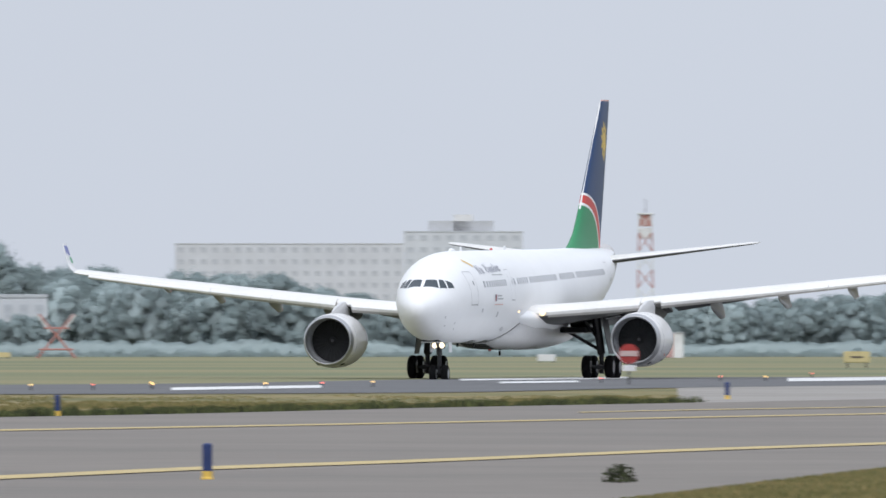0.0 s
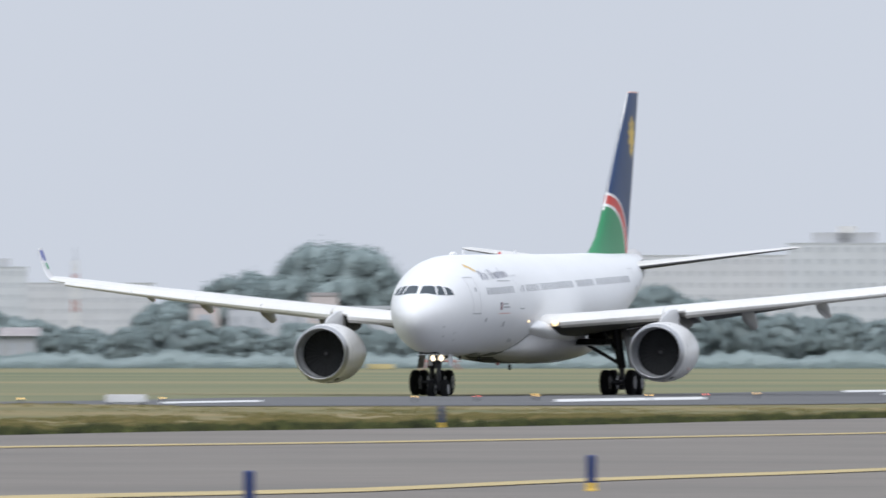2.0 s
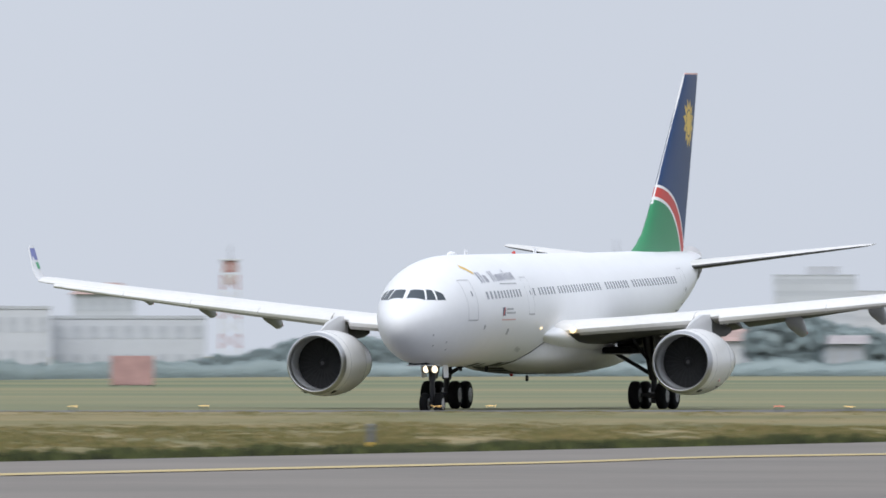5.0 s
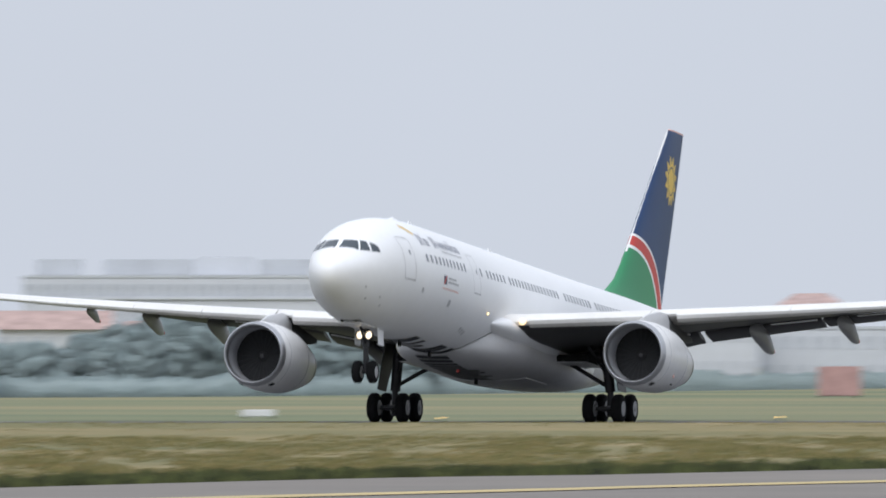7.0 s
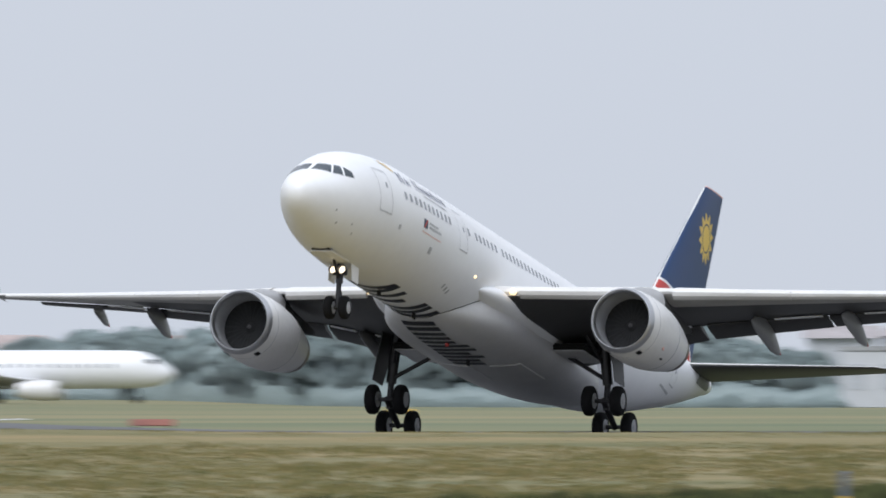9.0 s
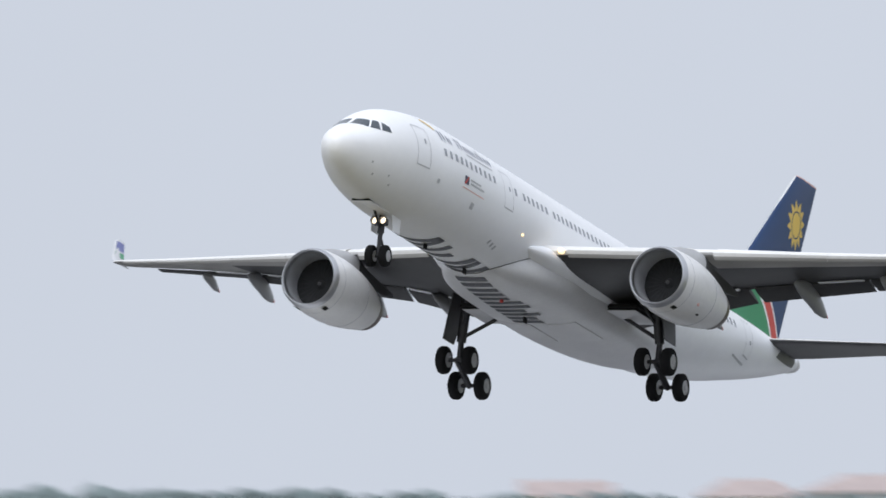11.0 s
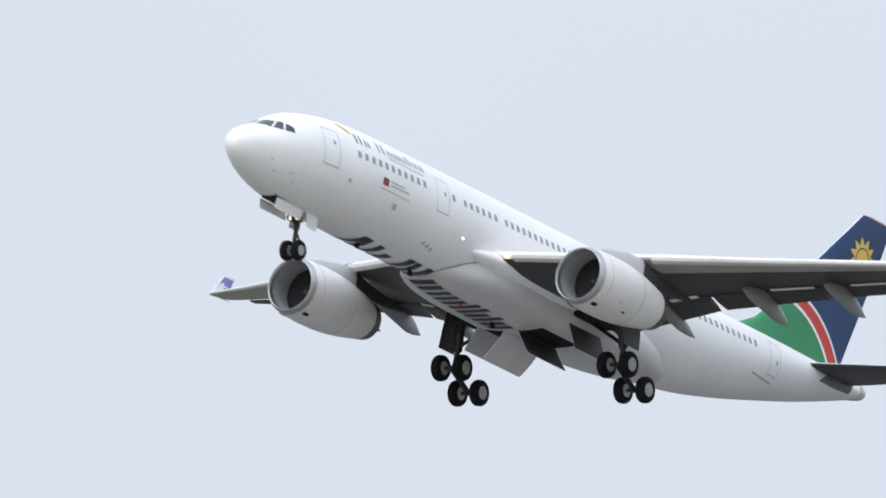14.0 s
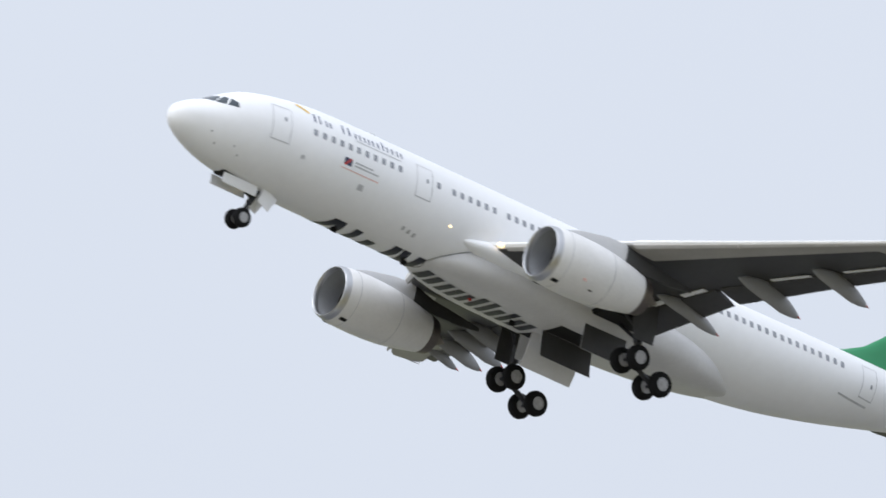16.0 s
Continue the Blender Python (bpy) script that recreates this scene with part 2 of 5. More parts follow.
# hull
stations = [0.2, 0.23, 0.26, 0.32, 0.4, 0.53, 0.7, 0.93, 1.2, 1.53, 1.9, 2.25, 2.6, 3.0, 3.4, 3.9, 4.4, 5.1, 5.8, 6.7, 7.6, 8.7, 9.8]
stations += [9.8 + 27.2 * k / 12 for k in range(1, 13)] + [37 + 20 * k / 22 for k in range(1, 23)]
bm = loft([[skin(s, -360 * k / 64) for k in range(64)] for s in stations])
hull = part("fuselage", bm, PAINT, plane)
bm = lathe([(0, 0.62), (-0.5, 0.5), (-0.95, 0.36), (-1.1, 0.26), (-1.08, 0.02)], (NOSE - 57.0, 0, 7.42), seg=24)
part("exhaust_cone", bm, BELLY, plane, "pale tail cone")

# belly fairing
FAIR = [(17.0, 0.4, 0.3, 2.75), (18.0, 1.6, 0.62, 2.85), (19.5, 2.45, 0.98, 2.98), (21.5, 2.98, 1.28, 3.15), (24, 3.15, 1.42, 3.22), (30, 3.15, 1.44, 3.22), (33.5, 2.95, 1.3, 3.22), (36, 2.4, 1.0, 3.1), (38, 1.5, 0.6, 2.95), (39.2, 0.5, 0.25, 2.85)]
rings = []
for k in range(30):
    s = 17.0 + 22.2 * k / 29
    w, h, z = lerp_table(FAIR, s)
    ring = []
    for j in range(40):
        a = 2 * pi * j / 40
        c, q = math.cos(a), math.sin(a)
        ring.append((NOSE - s, w * math.copysign(abs(c) ** 0.72, c), z + h * math.copysign(abs(q) ** 0.72, q)))
    rings.append(ring)
part("belly_fairing", loft(rings), BELLY, plane)

# dark seam where the fairing leaves the hull
line = []
for j in range(64):
    a = -pi * (j + 0.5) / 64 + radians(28) * (1 - 2 * (j + 0.5) / 64)
    c, q = math.cos(a), math.sin(a)
    for i in range(240):
        s = 17.05 + 0.045 * i
        w, h, z = lerp_table(FAIR, s)
        top, bot, hw, zc = lerp_table(BODY, s)
        y, zz = w * math.copysign(abs(c) ** 0.72, c), z + h * math.copysign(abs(q) ** 0.72, q)
        if (y / hw) ** 2 + ((zz - zc) / (zc - bot if zz < zc else top - zc)) ** 2 > 1.0:
            line.append(Vector((NOSE - s, y * 1.004, zz - 0.012)))
            break
bm = bmesh.new()
for p, q in zip(line, line[1:]):
    if (q - p).length < 1.2:
        tube(p, q, 0.018, 0.018, 5, bm)
part("fairing_seam", bm, STEEL, plane, "thin dark seam of the belly fairing")

# cockpit windows
for side in (1, -1):
    front = [(1.71, 4), (2.12, angle_at(2.12, 5.58)), (2.65, angle_at(2.65, 6.05)), (2.43, 4)]
    middle = [(s, angle_at(s, z)) for s, z in ((2.19, 5.58), (2.67, 5.57), (2.94, 6.05), (2.75, 6.08))]
    rear = [(s, angle_at(s, z)) for s, z in ((2.76, 5.57), (3.31, 5.58), (3.34, 5.87), (3.03, 6.03))]
    for quad in (front, middle, rear):
        part("windshield", decal([(s, side * a) for s, a in quad], 0.015, 5), GLASS, plane, "dark cockpit window pane")

# cabin windows: one pane shared along the straight hull
spots = [7.8 + 0.565 * k for k in range(11)] + [16.1] + [17.15 + 0.56 * k for k in range(6)] + [20.93 + 0.54 * k for k in range(16)]
spots += [30.4 + 0.53 * k for k in range(9)] + [35.83 + 0.54 * k for k in range(17)]
for side in (1, -1):
    for s in spots:
        lift = 0.0155 * (s - 7.8)
        bm = patch(s - 0.125, s + 0.125, 5.6 + lift, 5.96 + lift, side, 0.012, 2)
        part("window", bm, PANE, plane)

# door outlines, with sills
for side in (1, -1):
    for s0, w, z0, z1 in ((5.2, 1.1, 4.62, 6.5), (14.6, 1.05, 4.85, 6.6), (46.0, 1.0, 5.15, 6.9)):
        bm = bmesh.new()
        for q in ((s0, s0 + 0.035, z0, z1), (s0 + w, s0 + w + 0.035, z0, z1), (s0, s0 + w, z1, z1 + 0.035), (s0, s0 + w + 0.03, z0 - 0.06, z0)):
            patch(*q, side, 0.018, 8, bm)
        part("door", bm, LINE, plane, "outlined passenger door")
        part("door_window", patch(s0 + w * 0.62, s0 + w * 0.62 + 0.14, 5.75, 5.98, side, 0.014, 2), PANE, plane)
    for s, z, r in ((7.35, 4.25, 0.11), (3.6, 3.55, 0.05), (4.0, 3.2, 0.05), (2.6, 3.4, 0.05), (2.2, 3.9, 0.05), (14.9, 3.15, 0.09), (15.3, 3.1, 0.09), (15.7, 3.05, 0.09)):
        part("port", patch(s - r, s + r, z - r, z + r, side, 0.012, 2), LINE, plane, "small dark vent")
    # lettering as plain strokes
    for s, w, h in ((7.75, 0.12, 0.62), (8.05, 0.1, 0.62), (8.4, 0.1, 0.45), (8.62, 0.1, 0.4), (9.35, 0.11, 0.62), (9.72, 0.11, 0.62), (10.1, 0.1, 0.4), (10.36, 0.1, 0.4), (10.65, 0.1, 0.4), (10.9, 0.1, 0.4), (11.14, 0.1, 0.4), (11.45, 0.1, 0.42), (11.75, 0.1, 0.62), (12.0, 0.1, 0.4), (12.3, 0.1, 0.42), (12.6, 0.1, 0.4), (12.85, 0.1, 0.4)):
        part("title_bar", patch(7.75 + 1.14 * (s - 7.75), 7.75 + 1.14 * (s - 7.75) + w, 6.38 + 0.03 * (s - 7.75), 6.38 + 0.03 * (s - 7.75) + 0.82 * h, side, 0.016, 2), TITLE, plane, "dark blue title bar")
    bm = decal([(s, side * angle_at(s, z)) for s, z in ((6.85, 7.1), (7.5, 6.78), (7.62, 6.9), (7.0, 7.26))], 0.012, 4)
    part("crest", bm, YELLOW, plane, "small yellow painted crest")
    part("subtitle_bar", patch(10.4, 13.5, 6.3, 6.36, side, 0.012, 3), LINE, plane, "thin grey lettering bar")
    part("flag", patch(9.8, 10.3, 4.78, 5.18, side, 0.012, 2), [NAVY], plane, "small painted flag")
    part("flag_band", decal([(s, side * angle_at(s, z)) for s, z in ((9.8, 4.78), (9.95, 4.78), (10.3, 5.18), (10.15, 5.18))], 0.016, 2), RED, plane)
    bm = bmesh.new()
    for z, e in ((5.05, 11.7), (4.87, 12.1)):
        patch(10.5, e, z, z + 0.09, side, 0.012, 2, bm)
    part("small_bars", bm, LINE, plane, "grey lettering bars")
    part("red_bar", patch(9.7, 12.2, 4.56, 4.61, side, 0.012, 3), SALMON, plane, "faded red lettering bar")
    part("emblem", patch(11.1, 11.45, 3.85, 4.15, side, 0.012, 2), LINE, plane)
    part("code_bars", patch(44.6, 46.9, 4.75, 4.85, side, 0.012, 3), LINE, plane, "grey lettering bar near the tail")

# the large name under the belly, as plain bars
def underside(s, y):
    """Height of the lowest skin, hull or fairing."""
    top, bot, w, zc = lerp_table(BODY, s)
    z = zc - (zc - bot) * math.sqrt(max(0.0, 1 - (y / w) ** 2))
    if FAIR[0][0] < s < FAIR[-1][0]:
        w, h, zf = lerp_table(FAIR, s)
        if abs(y) < w:
            z = min(z, zf - h * max(0.0, 1 - (abs(y) / w) ** (1 / 0.36)) ** 0.36)
    return z


def belly_bar(s0, y0, s1, y1, wide, n=10):
    """A bar from (s0, y0) to (s1, y1), so wide along the hull."""
    bm = bmesh.new()
    rows = []
    for i in range(n + 1):
        k = i / n
        s, y = s0 + (s1 - s0) * k, y0 + (y1 - y0) * k
        rows.append([bm.verts.new((NOSE - s - e, y, underside(s + e, y) - 0.018)) for e in (0.0, wide / 3, wide * 2 / 3, wide)])
    for p, q in zip(rows, rows[1:]):
        for i in range(3):
            bm.faces.new((p[i], p[i + 1], q[i + 1], q[i]))
    part("belly_bar", bm, INK, plane, "dark blue name bar under the belly")


LOW, MID, HIGH = -1.15, 0.45, 1.0
for s0, y0, s1, y1, wide in (
        (10.75, LOW, 11.3, HIGH, 0.55), (12.1, LOW, 11.6, HIGH, 0.5), (12.95, LOW, 12.8, 0.9, 0.5), (14.0, LOW, 13.9, MID, 0.6),
        (15.55, LOW, 15.4, HIGH, 0.55), (16.6, LOW, 16.0, HIGH, 0.5), (17.2, LOW, 17.05, HIGH, 0.5),
        (18.25, LOW, 18.2, MID, 0.5), (18.95, LOW, 18.9, MID, 0.5), (19.75, LOW, 19.7, MID, 0.45), (20.45, LOW, 20.4, MID, 0.45), (21.15, LOW, 21.1, MID, 0.45),
        (21.9, LOW, 21.75, 0.9, 0.45), (22.6, LOW, 22.45, HIGH, 0.45), (23.25, LOW, 23.2, MID, 0.5), (24.0, LOW, 23.9, 0.9, 0.45), (24.7, LOW, 24.65, MID, 0.5), (25.4, LOW, 25.35, MID, 0.5)):
    belly_bar(s0, y0, s1, y1, wide)
for s, h in ((16.8, 0.32), (24.5, 0.3), (12.0, 0.25)):
    part("antenna", box(NOSE - s, 0, (1.68 if s > 20 else 2.26) - h / 2 + 0.05, 0.4, 0.06, h, bevel=0.02), DARK, plane)
for s in (13.0, 26.0):
    part("antenna", box(NOSE - s, 0, 7.86, 0.5, 0.05, 0.3, bevel=0.02), PAINT, plane)
part("antenna_dome", lathe([(0.5, 0.02), (0.4, 0.1), (0, 0.17), (-0.6, 0.14), (-1.0, 0.02)], (NOSE - 10.2, 0, 7.74), seg=16), PAINT, plane)
part("beacon", lathe([(0, 0.1), (-0.08, 0.09), (-0.13, 0.03)], (NOSE - 21.5, 0.0, 1.84), "z", 12), RED, plane, "red glass beacon")
part("beacon", lathe([(0, 0.1), (0.09, 0.09), (0.15, 0.03)], (NOSE - 22.0, 0.0, 7.74), "z", 12), RED, plane, "red glass beacon")

# fin and rudder
FIN = [(7.5, 44.4, 55.4, 0, 0.085, 0), (8.1, 46.1, 55.68, 0, 0.085, 0), (8.7, 47.35, 55.85, 0, 0.088, 0), (9.6, 48.45, 56.15, 0, 0.09, 0), (12.0, 50.9, 57.0, 0, 0.09, 0), (14.5, 53.4, 57.85, 0, 0.09, 0), (16.6, 55.45, 58.5, 0, 0.09, 0), (16.86, 55.75, 58.58, 0, 0.06, 0)]
fin = part("fin", surface(FIN, True), TAILPAINT, plane, "blue, red and green fin with a yellow sun")
part("tip_cap", surface([(16.865, 55.77, 58.58, 0, 0.06, 0), (16.94, 56.0, 58.6, 0, 0.05, 0)], True), SALMON, fin, "pale red tip cap")

# tailplanes; light above and shade below are put into the paint
for sg in (1, -1):
    bm = surface([(sg * 0.6, 49.8, 55.6, 6.95, 0.09, -3.5), (sg * 2.0, 50.75, 55.95, 7.1, 0.09, -3.5), (sg * 9.3, 55.6, 57.65, 8.02, 0.08, -3.5), (sg * 9.75, 56.3, 57.7, 8.08, 0.05, -3.5)])
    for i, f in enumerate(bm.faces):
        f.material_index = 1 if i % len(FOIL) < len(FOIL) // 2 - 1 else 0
    part("tailplane", bm, [SHADEGREY, WINGTOP], plane, "tailplane, lit tone above and shaded tone below")

# bare plates where the tailplanes pivot
for sg in (1, -1):
    part("pivot_plate", decal([(s, sg * angle_at(s, z)) for s, z in ((51.6, 6.35), (55.6, 6.75), (56.0, 7.45), (53.4, 7.35))], 0.015, 6), PLATE, plane, "dark bare tailplane plate")

# wings; each turns a little about its root
WING = [(2.2, 19.3, 30.3, 3.62, 0.135, 4.5), (3.3, 20.15, 30.55, 3.78, 0.13, 4.2), (5.5, 21.5, 30.9, 4.02, 0.12, 3.2), (9.4, 23.95, 31.5, 4.47, 0.11, 1.2), (14.5, 27.4, 33.5, 4.97, 0.105, -1.2), (20, 31.1, 35.75, 5.5, 0.1, -3.4), (25, 34.55, 37.75, 5.98, 0.1, -5), (28.6, 37.0, 39.25, 6.34, 0.1, -6), (29.2, 37.55, 39.45, 6.41, 0.09, -6)]
WINGS = {}


def wing_at(y):
    return lerp_table(WING, y)


for sg in (1, -1):
    root = new("wing")
    root.parent = plane
    WINGS[sg] = root
    root_off = Matrix.Translation((0, -sg * 2.8, -3.7))

    def wpart(name, bm, material, label="", parent=root, off=root_off):
        bm.transform(off)
        return part(name, bm, material, parent, label)

    bm = surface([(sg * y, a, b - (0.09 * (b - a) if 2.5 < y < 27 else 0), z, t, tw) for y, a, b, z, t, tw in WING])
    n = len(FOIL)
    bm.faces.ensure_lookup_table()
    # Upper faces get the lit tone, lower faces the shade or ground-light tone.
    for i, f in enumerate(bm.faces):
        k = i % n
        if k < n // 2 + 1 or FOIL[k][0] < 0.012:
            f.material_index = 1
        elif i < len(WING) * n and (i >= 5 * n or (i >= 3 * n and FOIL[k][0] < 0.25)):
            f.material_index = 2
    wpart("wing_box", bm, [SHADEGREY, WINGTOP, LEADING], "pale wing with a shade-darkened grey underside")
    # flaps and ailerons, drooped behind a slot
    for y0, y1, drop in ((3.4, 9.2, 15), (9.5, 14.6, 15), (14.7, 20.4, 14), (20.7, 27.0, 4)):
        rings = []
        for y in (y0, y1):
            a, b, z, t, tw = wing_at(y)
            c = 0.2 * (b - a)
            s0, zz = b - 0.86 * c + 0.2, z - math.sin(radians(tw)) * 0.6 * (b - a) - 0.06
            ring = []
            for fx, fz in FOIL:
                x, h = fx * c, fz * 0.16 * c
                ca, sa = math.cos(radians(drop)), math.sin(radians(drop))
                ring.append((NOSE - (s0 + x * ca + h * sa), sg * y, zz + h * ca - x * sa))
            rings.append(ring)
        wpart("flap", loft(rings), SHADEGREY, "shade-darkened grey flap lowered for take-off")
    # slats ahead of the nose of the wing
    for y0, y1 in ((3.75, 8.8), (9.95, 14.6), (14.62, 19.0), (19.02, 23.4), (23.42, 28.0)):
        rings = []
        for y in (y0, y1):
            a, b, z, t, tw = wing_at(y)
            c = b - a
            k = min(1.0, 6.5 / c)
            z += math.sin(radians(tw)) * 0.3 * c
            r = t * c * 0.5 * 0.9 * min(1.0, 0.6 + 0.076 * (y - 3.75))
            pts = [(0.17 * c * k, r * 1.12), (0.09 * c * k, r * 0.95), (0.02 * c, r * 0.5), (-0.012 * c, 0.0), (-0.004 * c, -r * 0.5), (0.025 * c * k, -r * 0.9), (0.045 * c * k, -r * 0.6), (0.08 * c * k, r * 0.6)]
            out = min(1.0, max(0.05, (y - 3.7) / 4.5))
            ring = [(NOSE - (a - 0.28 * out + px), sg * y, z - 0.1 * out + pz) for px, pz in pts]
            rings.append(ring)
        bm = loft(rings)
        # Lower slat faces carry the ground-light tone in their colour.
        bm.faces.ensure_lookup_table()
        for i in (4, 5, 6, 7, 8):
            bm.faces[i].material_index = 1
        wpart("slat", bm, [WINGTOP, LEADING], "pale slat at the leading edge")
    # flap track fairings
    for y, ln in ((6.9, 4.4), (11.9, 4.4), (15.7, 4.0), (19.6, 3.5), (23.2, 2.2)):
        a, b, z, t, tw = wing_at(y)
        z0 = z - math.sin(radians(tw)) * 0.5 * (b - a) - (0.28 if y < 10 else 0.36)
        prof = [(0, 0.03), (0.12, 0.18), (0.3, 0.3), (0.5, 0.36), (0.7, 0.33), (0.85, 0.22), (0.95, 0.11), (1, 0.02)]
        rings = []
        for f, r in prof:
            s = b - 0.62 * ln + f * ln
            k = ln / 4.2
            zz = z0 - 0.1 * k - max(0, f - 0.45) * 1.15 * k
            rings.append([(NOSE - s, sg * (y + 0.62 * r * k * math.cos(q * pi / 6)), zz + (1.25 if y < 10 else 1.6) * r * k * math.sin(q * pi / 6)) for q in range(12)])
        fairing = wpart("track_fairing", loft(rings), FAIRGREY, "canoe-shaped flap track fairing")
        x, yy, zz = [sum(c) / 12 for c in zip(*rings[-1])]
        wpart("tip", tube((x + 0.12, yy, zz + 0.05), (x - 0.06, yy, zz - 0.03), 0.06, 0.03, 8), RED, "small red tip", fairing)
    # white strips ahead of the flaps, painted light of the slots as seen from below
    for y0, y1 in ((5.6, 6.4), (7.5, 8.9), (12.5, 14.5), (16.3, 18.9), (20.3, 22.6)):
        q = []
        for y, f in ((y0, 0.79), (y1, 0.79), (y1, 0.83), (y0, 0.83)):
            a, b, z, t, tw = wing_at(y)
            c = b - a
            th = 4.5 * (0.2969 * f**0.5 - 0.126 * f - 0.3516 * f * f + 0.2843 * f**3 - 0.1036 * f**4)
            q.append((NOSE - (a + f * c), sg * y, z + (0.333 * f * (1 - f) - th) * t * c - math.sin(radians(tw)) * (f - 0.3) * c - 0.09))
        bm = loft([q, [(x, y, z + 0.06) for x, y, z in q]])
        wpart("slot_light_strip", bm, PAINT, "pale strip for the light through the flap slot")
    # winglet
    rings = []
    for y, a, b, z, t in ((29.15, 37.55, 39.45, 6.4, 0.1), (29.45, 37.95, 39.6, 6.55, 0.09), (29.78, 38.5, 39.9, 6.9, 0.08), (30.42, 39.85, 40.95, 7.95, 0.07), (30.52, 40.35, 41.15, 8.14, 0.05)):
        c = b - a
        rings.append([(NOSE - (a + fx * c), sg * (y - fz * t * c * 0.9), z + fz * t * c * 0.3) for fx, fz in FOIL])
    winglet = wpart("winglet", loft(rings), BELLY, "upturned wing tip")
    for (z0, z1, col) in ((6.96, 7.3, None), (7.42, 8.0, WINGLETBLUE)):
        if col is None:
            col = mat("green_paint", (0.05, 0.3, 0.14), 0.4)
        for face in (0.055, -0.055):
            q = []
            for z, end in ((z0, 0), (z0, 1), (z1, 1), (z1, 0)):
                k = (z - 6.9) / 1.05
                q.append((NOSE - ((38.65 + 1.35 * k) if not end else (39.8 + 1.05 * k)), sg * (29.78 + 0.64 * k + face), z))
            bm = bmesh.new()
            f = bm.faces.new([bm.verts.new(p) for p in q])
            wpart("winglet_panel", bm, col)
    # root landing lamp
    lamp = lathe([(0.0, 0.02), (-0.03, 0.11), (-0.12, 0.15), (-0.3, 0.13)], (NOSE - 20.05, sg * 3.5, 3.98), seg=14)
    wpart("landing_light", lamp, DIMLAMP, "lit landing light in the wing root")

for sg in (1, -1):
    # root glove that hides the join
    rings = []
    for s, r0, r1 in ((18.4, 0.05, 0.05), (19.0, 0.55, 0.26), (19.8, 0.9, 0.46), (21, 1.1, 0.7), (25, 1.15, 0.85), (29, 1.0, 0.7), (31.5, 0.7, 0.5), (34, 0.1, 0.1)):
        rings.append([(NOSE - s, sg * (2.3 + r0 * math.cos(q * pi / 8)), 3.72 - (s - 20) * 0.035 + r1 * math.sin(q * pi / 8)) for q in range(16)])
    part("wing_root_fairing", loft(rings), PAINT, plane)
    part("taxi_light", lathe([(0.05, 0.02), (0.0, 0.065), (-0.1, 0.075)], (NOSE - 17.35, sg * 2.6, 4.12), seg=10), DIMLAMP, plane, "lit turn-off light")

    # engine
    ex, ey, ez = NOSE - (18.65 if sg > 0 else 19.05), sg * 9.37, 2.44 if sg > 0 else 2.36
    eng = new("engine")
    eng.parent = plane
    eng.location = (ex, ey, ez)
    cowl = [(-0.02, 1.40), (-0.12, 1.47), (-0.35, 1.53), (-0.9, 1.6), (-1.8, 1.64), (-3.0, 1.62), (-4.2, 1.52), (-5.4, 1.32), (-6.3, 1.13), (-6.9, 1.0)]
    part("cowl", lathe(cowl + [(-6.88, 0.95), (-6.0, 0.98), (-5.4, 0.9)], (0, 0, 0), seg=48, closed=True), NACELLE, eng)
    part("inlet_lip", lathe([(-0.34, 1.532), (-0.1, 1.478), (0.0, 1.42), (0.03, 1.385), (0.0, 1.345), (-0.12, 1.31), (-0.3, 1.29)], (0, 0, 0), seg=48, closed=True), LIP, eng, "polished metal inlet lip")
    part("inlet_duct", lathe([(-0.28, 1.291), (-0.7, 1.285), (-1.5, 1.285), (-1.8, 1.285)], (0, 0, 0), seg=40, closed=True), LINER, eng)
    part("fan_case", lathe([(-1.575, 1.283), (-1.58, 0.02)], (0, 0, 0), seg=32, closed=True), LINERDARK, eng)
    bm = bmesh.new()
    rows = []
    for r, tw, hw in ((0.3, 0.9, 0.08), (0.6, 1.1, 0.11), (0.95, 1.25, 0.15), (1.27, 1.35, 0.2)):
        aa = [e * hw * math.sin(tw) / r * 0.8 for e in (-1, 1)]
        rows.append([bm.verts.new((-1.6 - e * hw * math.cos(tw), r * math.sin(q), r * math.cos(q))) for e, q in zip((-1, 1), aa)])
    for c, d in zip(rows, rows[1:]):
        bm.faces.new((c[0], c[1], d[1], d[0]))
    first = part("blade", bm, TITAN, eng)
    for k in range(1, 26):
        b = new("blade", first.data)
        b.parent = eng
        b.rotation_euler = (2 * pi * k / 26, 0, 0)
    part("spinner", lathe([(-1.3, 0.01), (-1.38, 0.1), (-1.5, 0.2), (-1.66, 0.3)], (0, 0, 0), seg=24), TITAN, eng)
    part("spinner_tip", lathe([(-1.285, 0.01), (-1.33, 0.05), (-1.375, 0.1)], (0, 0, 0), seg=16), SPIN, eng, "grey spinner tip")
    for x, r in ((-0.95, 1.609), (-3.9, 1.556)):
        part("cowl_seam", lathe([(x, r - 0.02), (x, r), (x - 0.025, r), (x - 0.025, r - 0.02)], (0, 0, 0), seg=48, closed=True), LINE, eng, "thin cowl seam")
    part("cowl_mark", box(-2.2, sg * 1.38, -0.87, 0.16, 0.05, 0.22), SALMON, eng, "faded red cowl mark")
    part("exhaust_plug", lathe([(-5.6, 0.75), (-6.8, 0.55), (-7.6, 0.3), (-8.0, 0.03)], (0, 0, 0), seg=24), HOT, eng)
    part("cowl_ring", lathe([(-6.32, 1.135), (-6.9, 1.012), (-6.95, 0.99), (-6.9, 0.96)], (0, 0, 0), seg=40, closed=True), HOT, eng, "dark nozzle ring")
    for da, sx in ((-118, 1), (-62, -1)):
        a = radians(da)
        r = 1.55
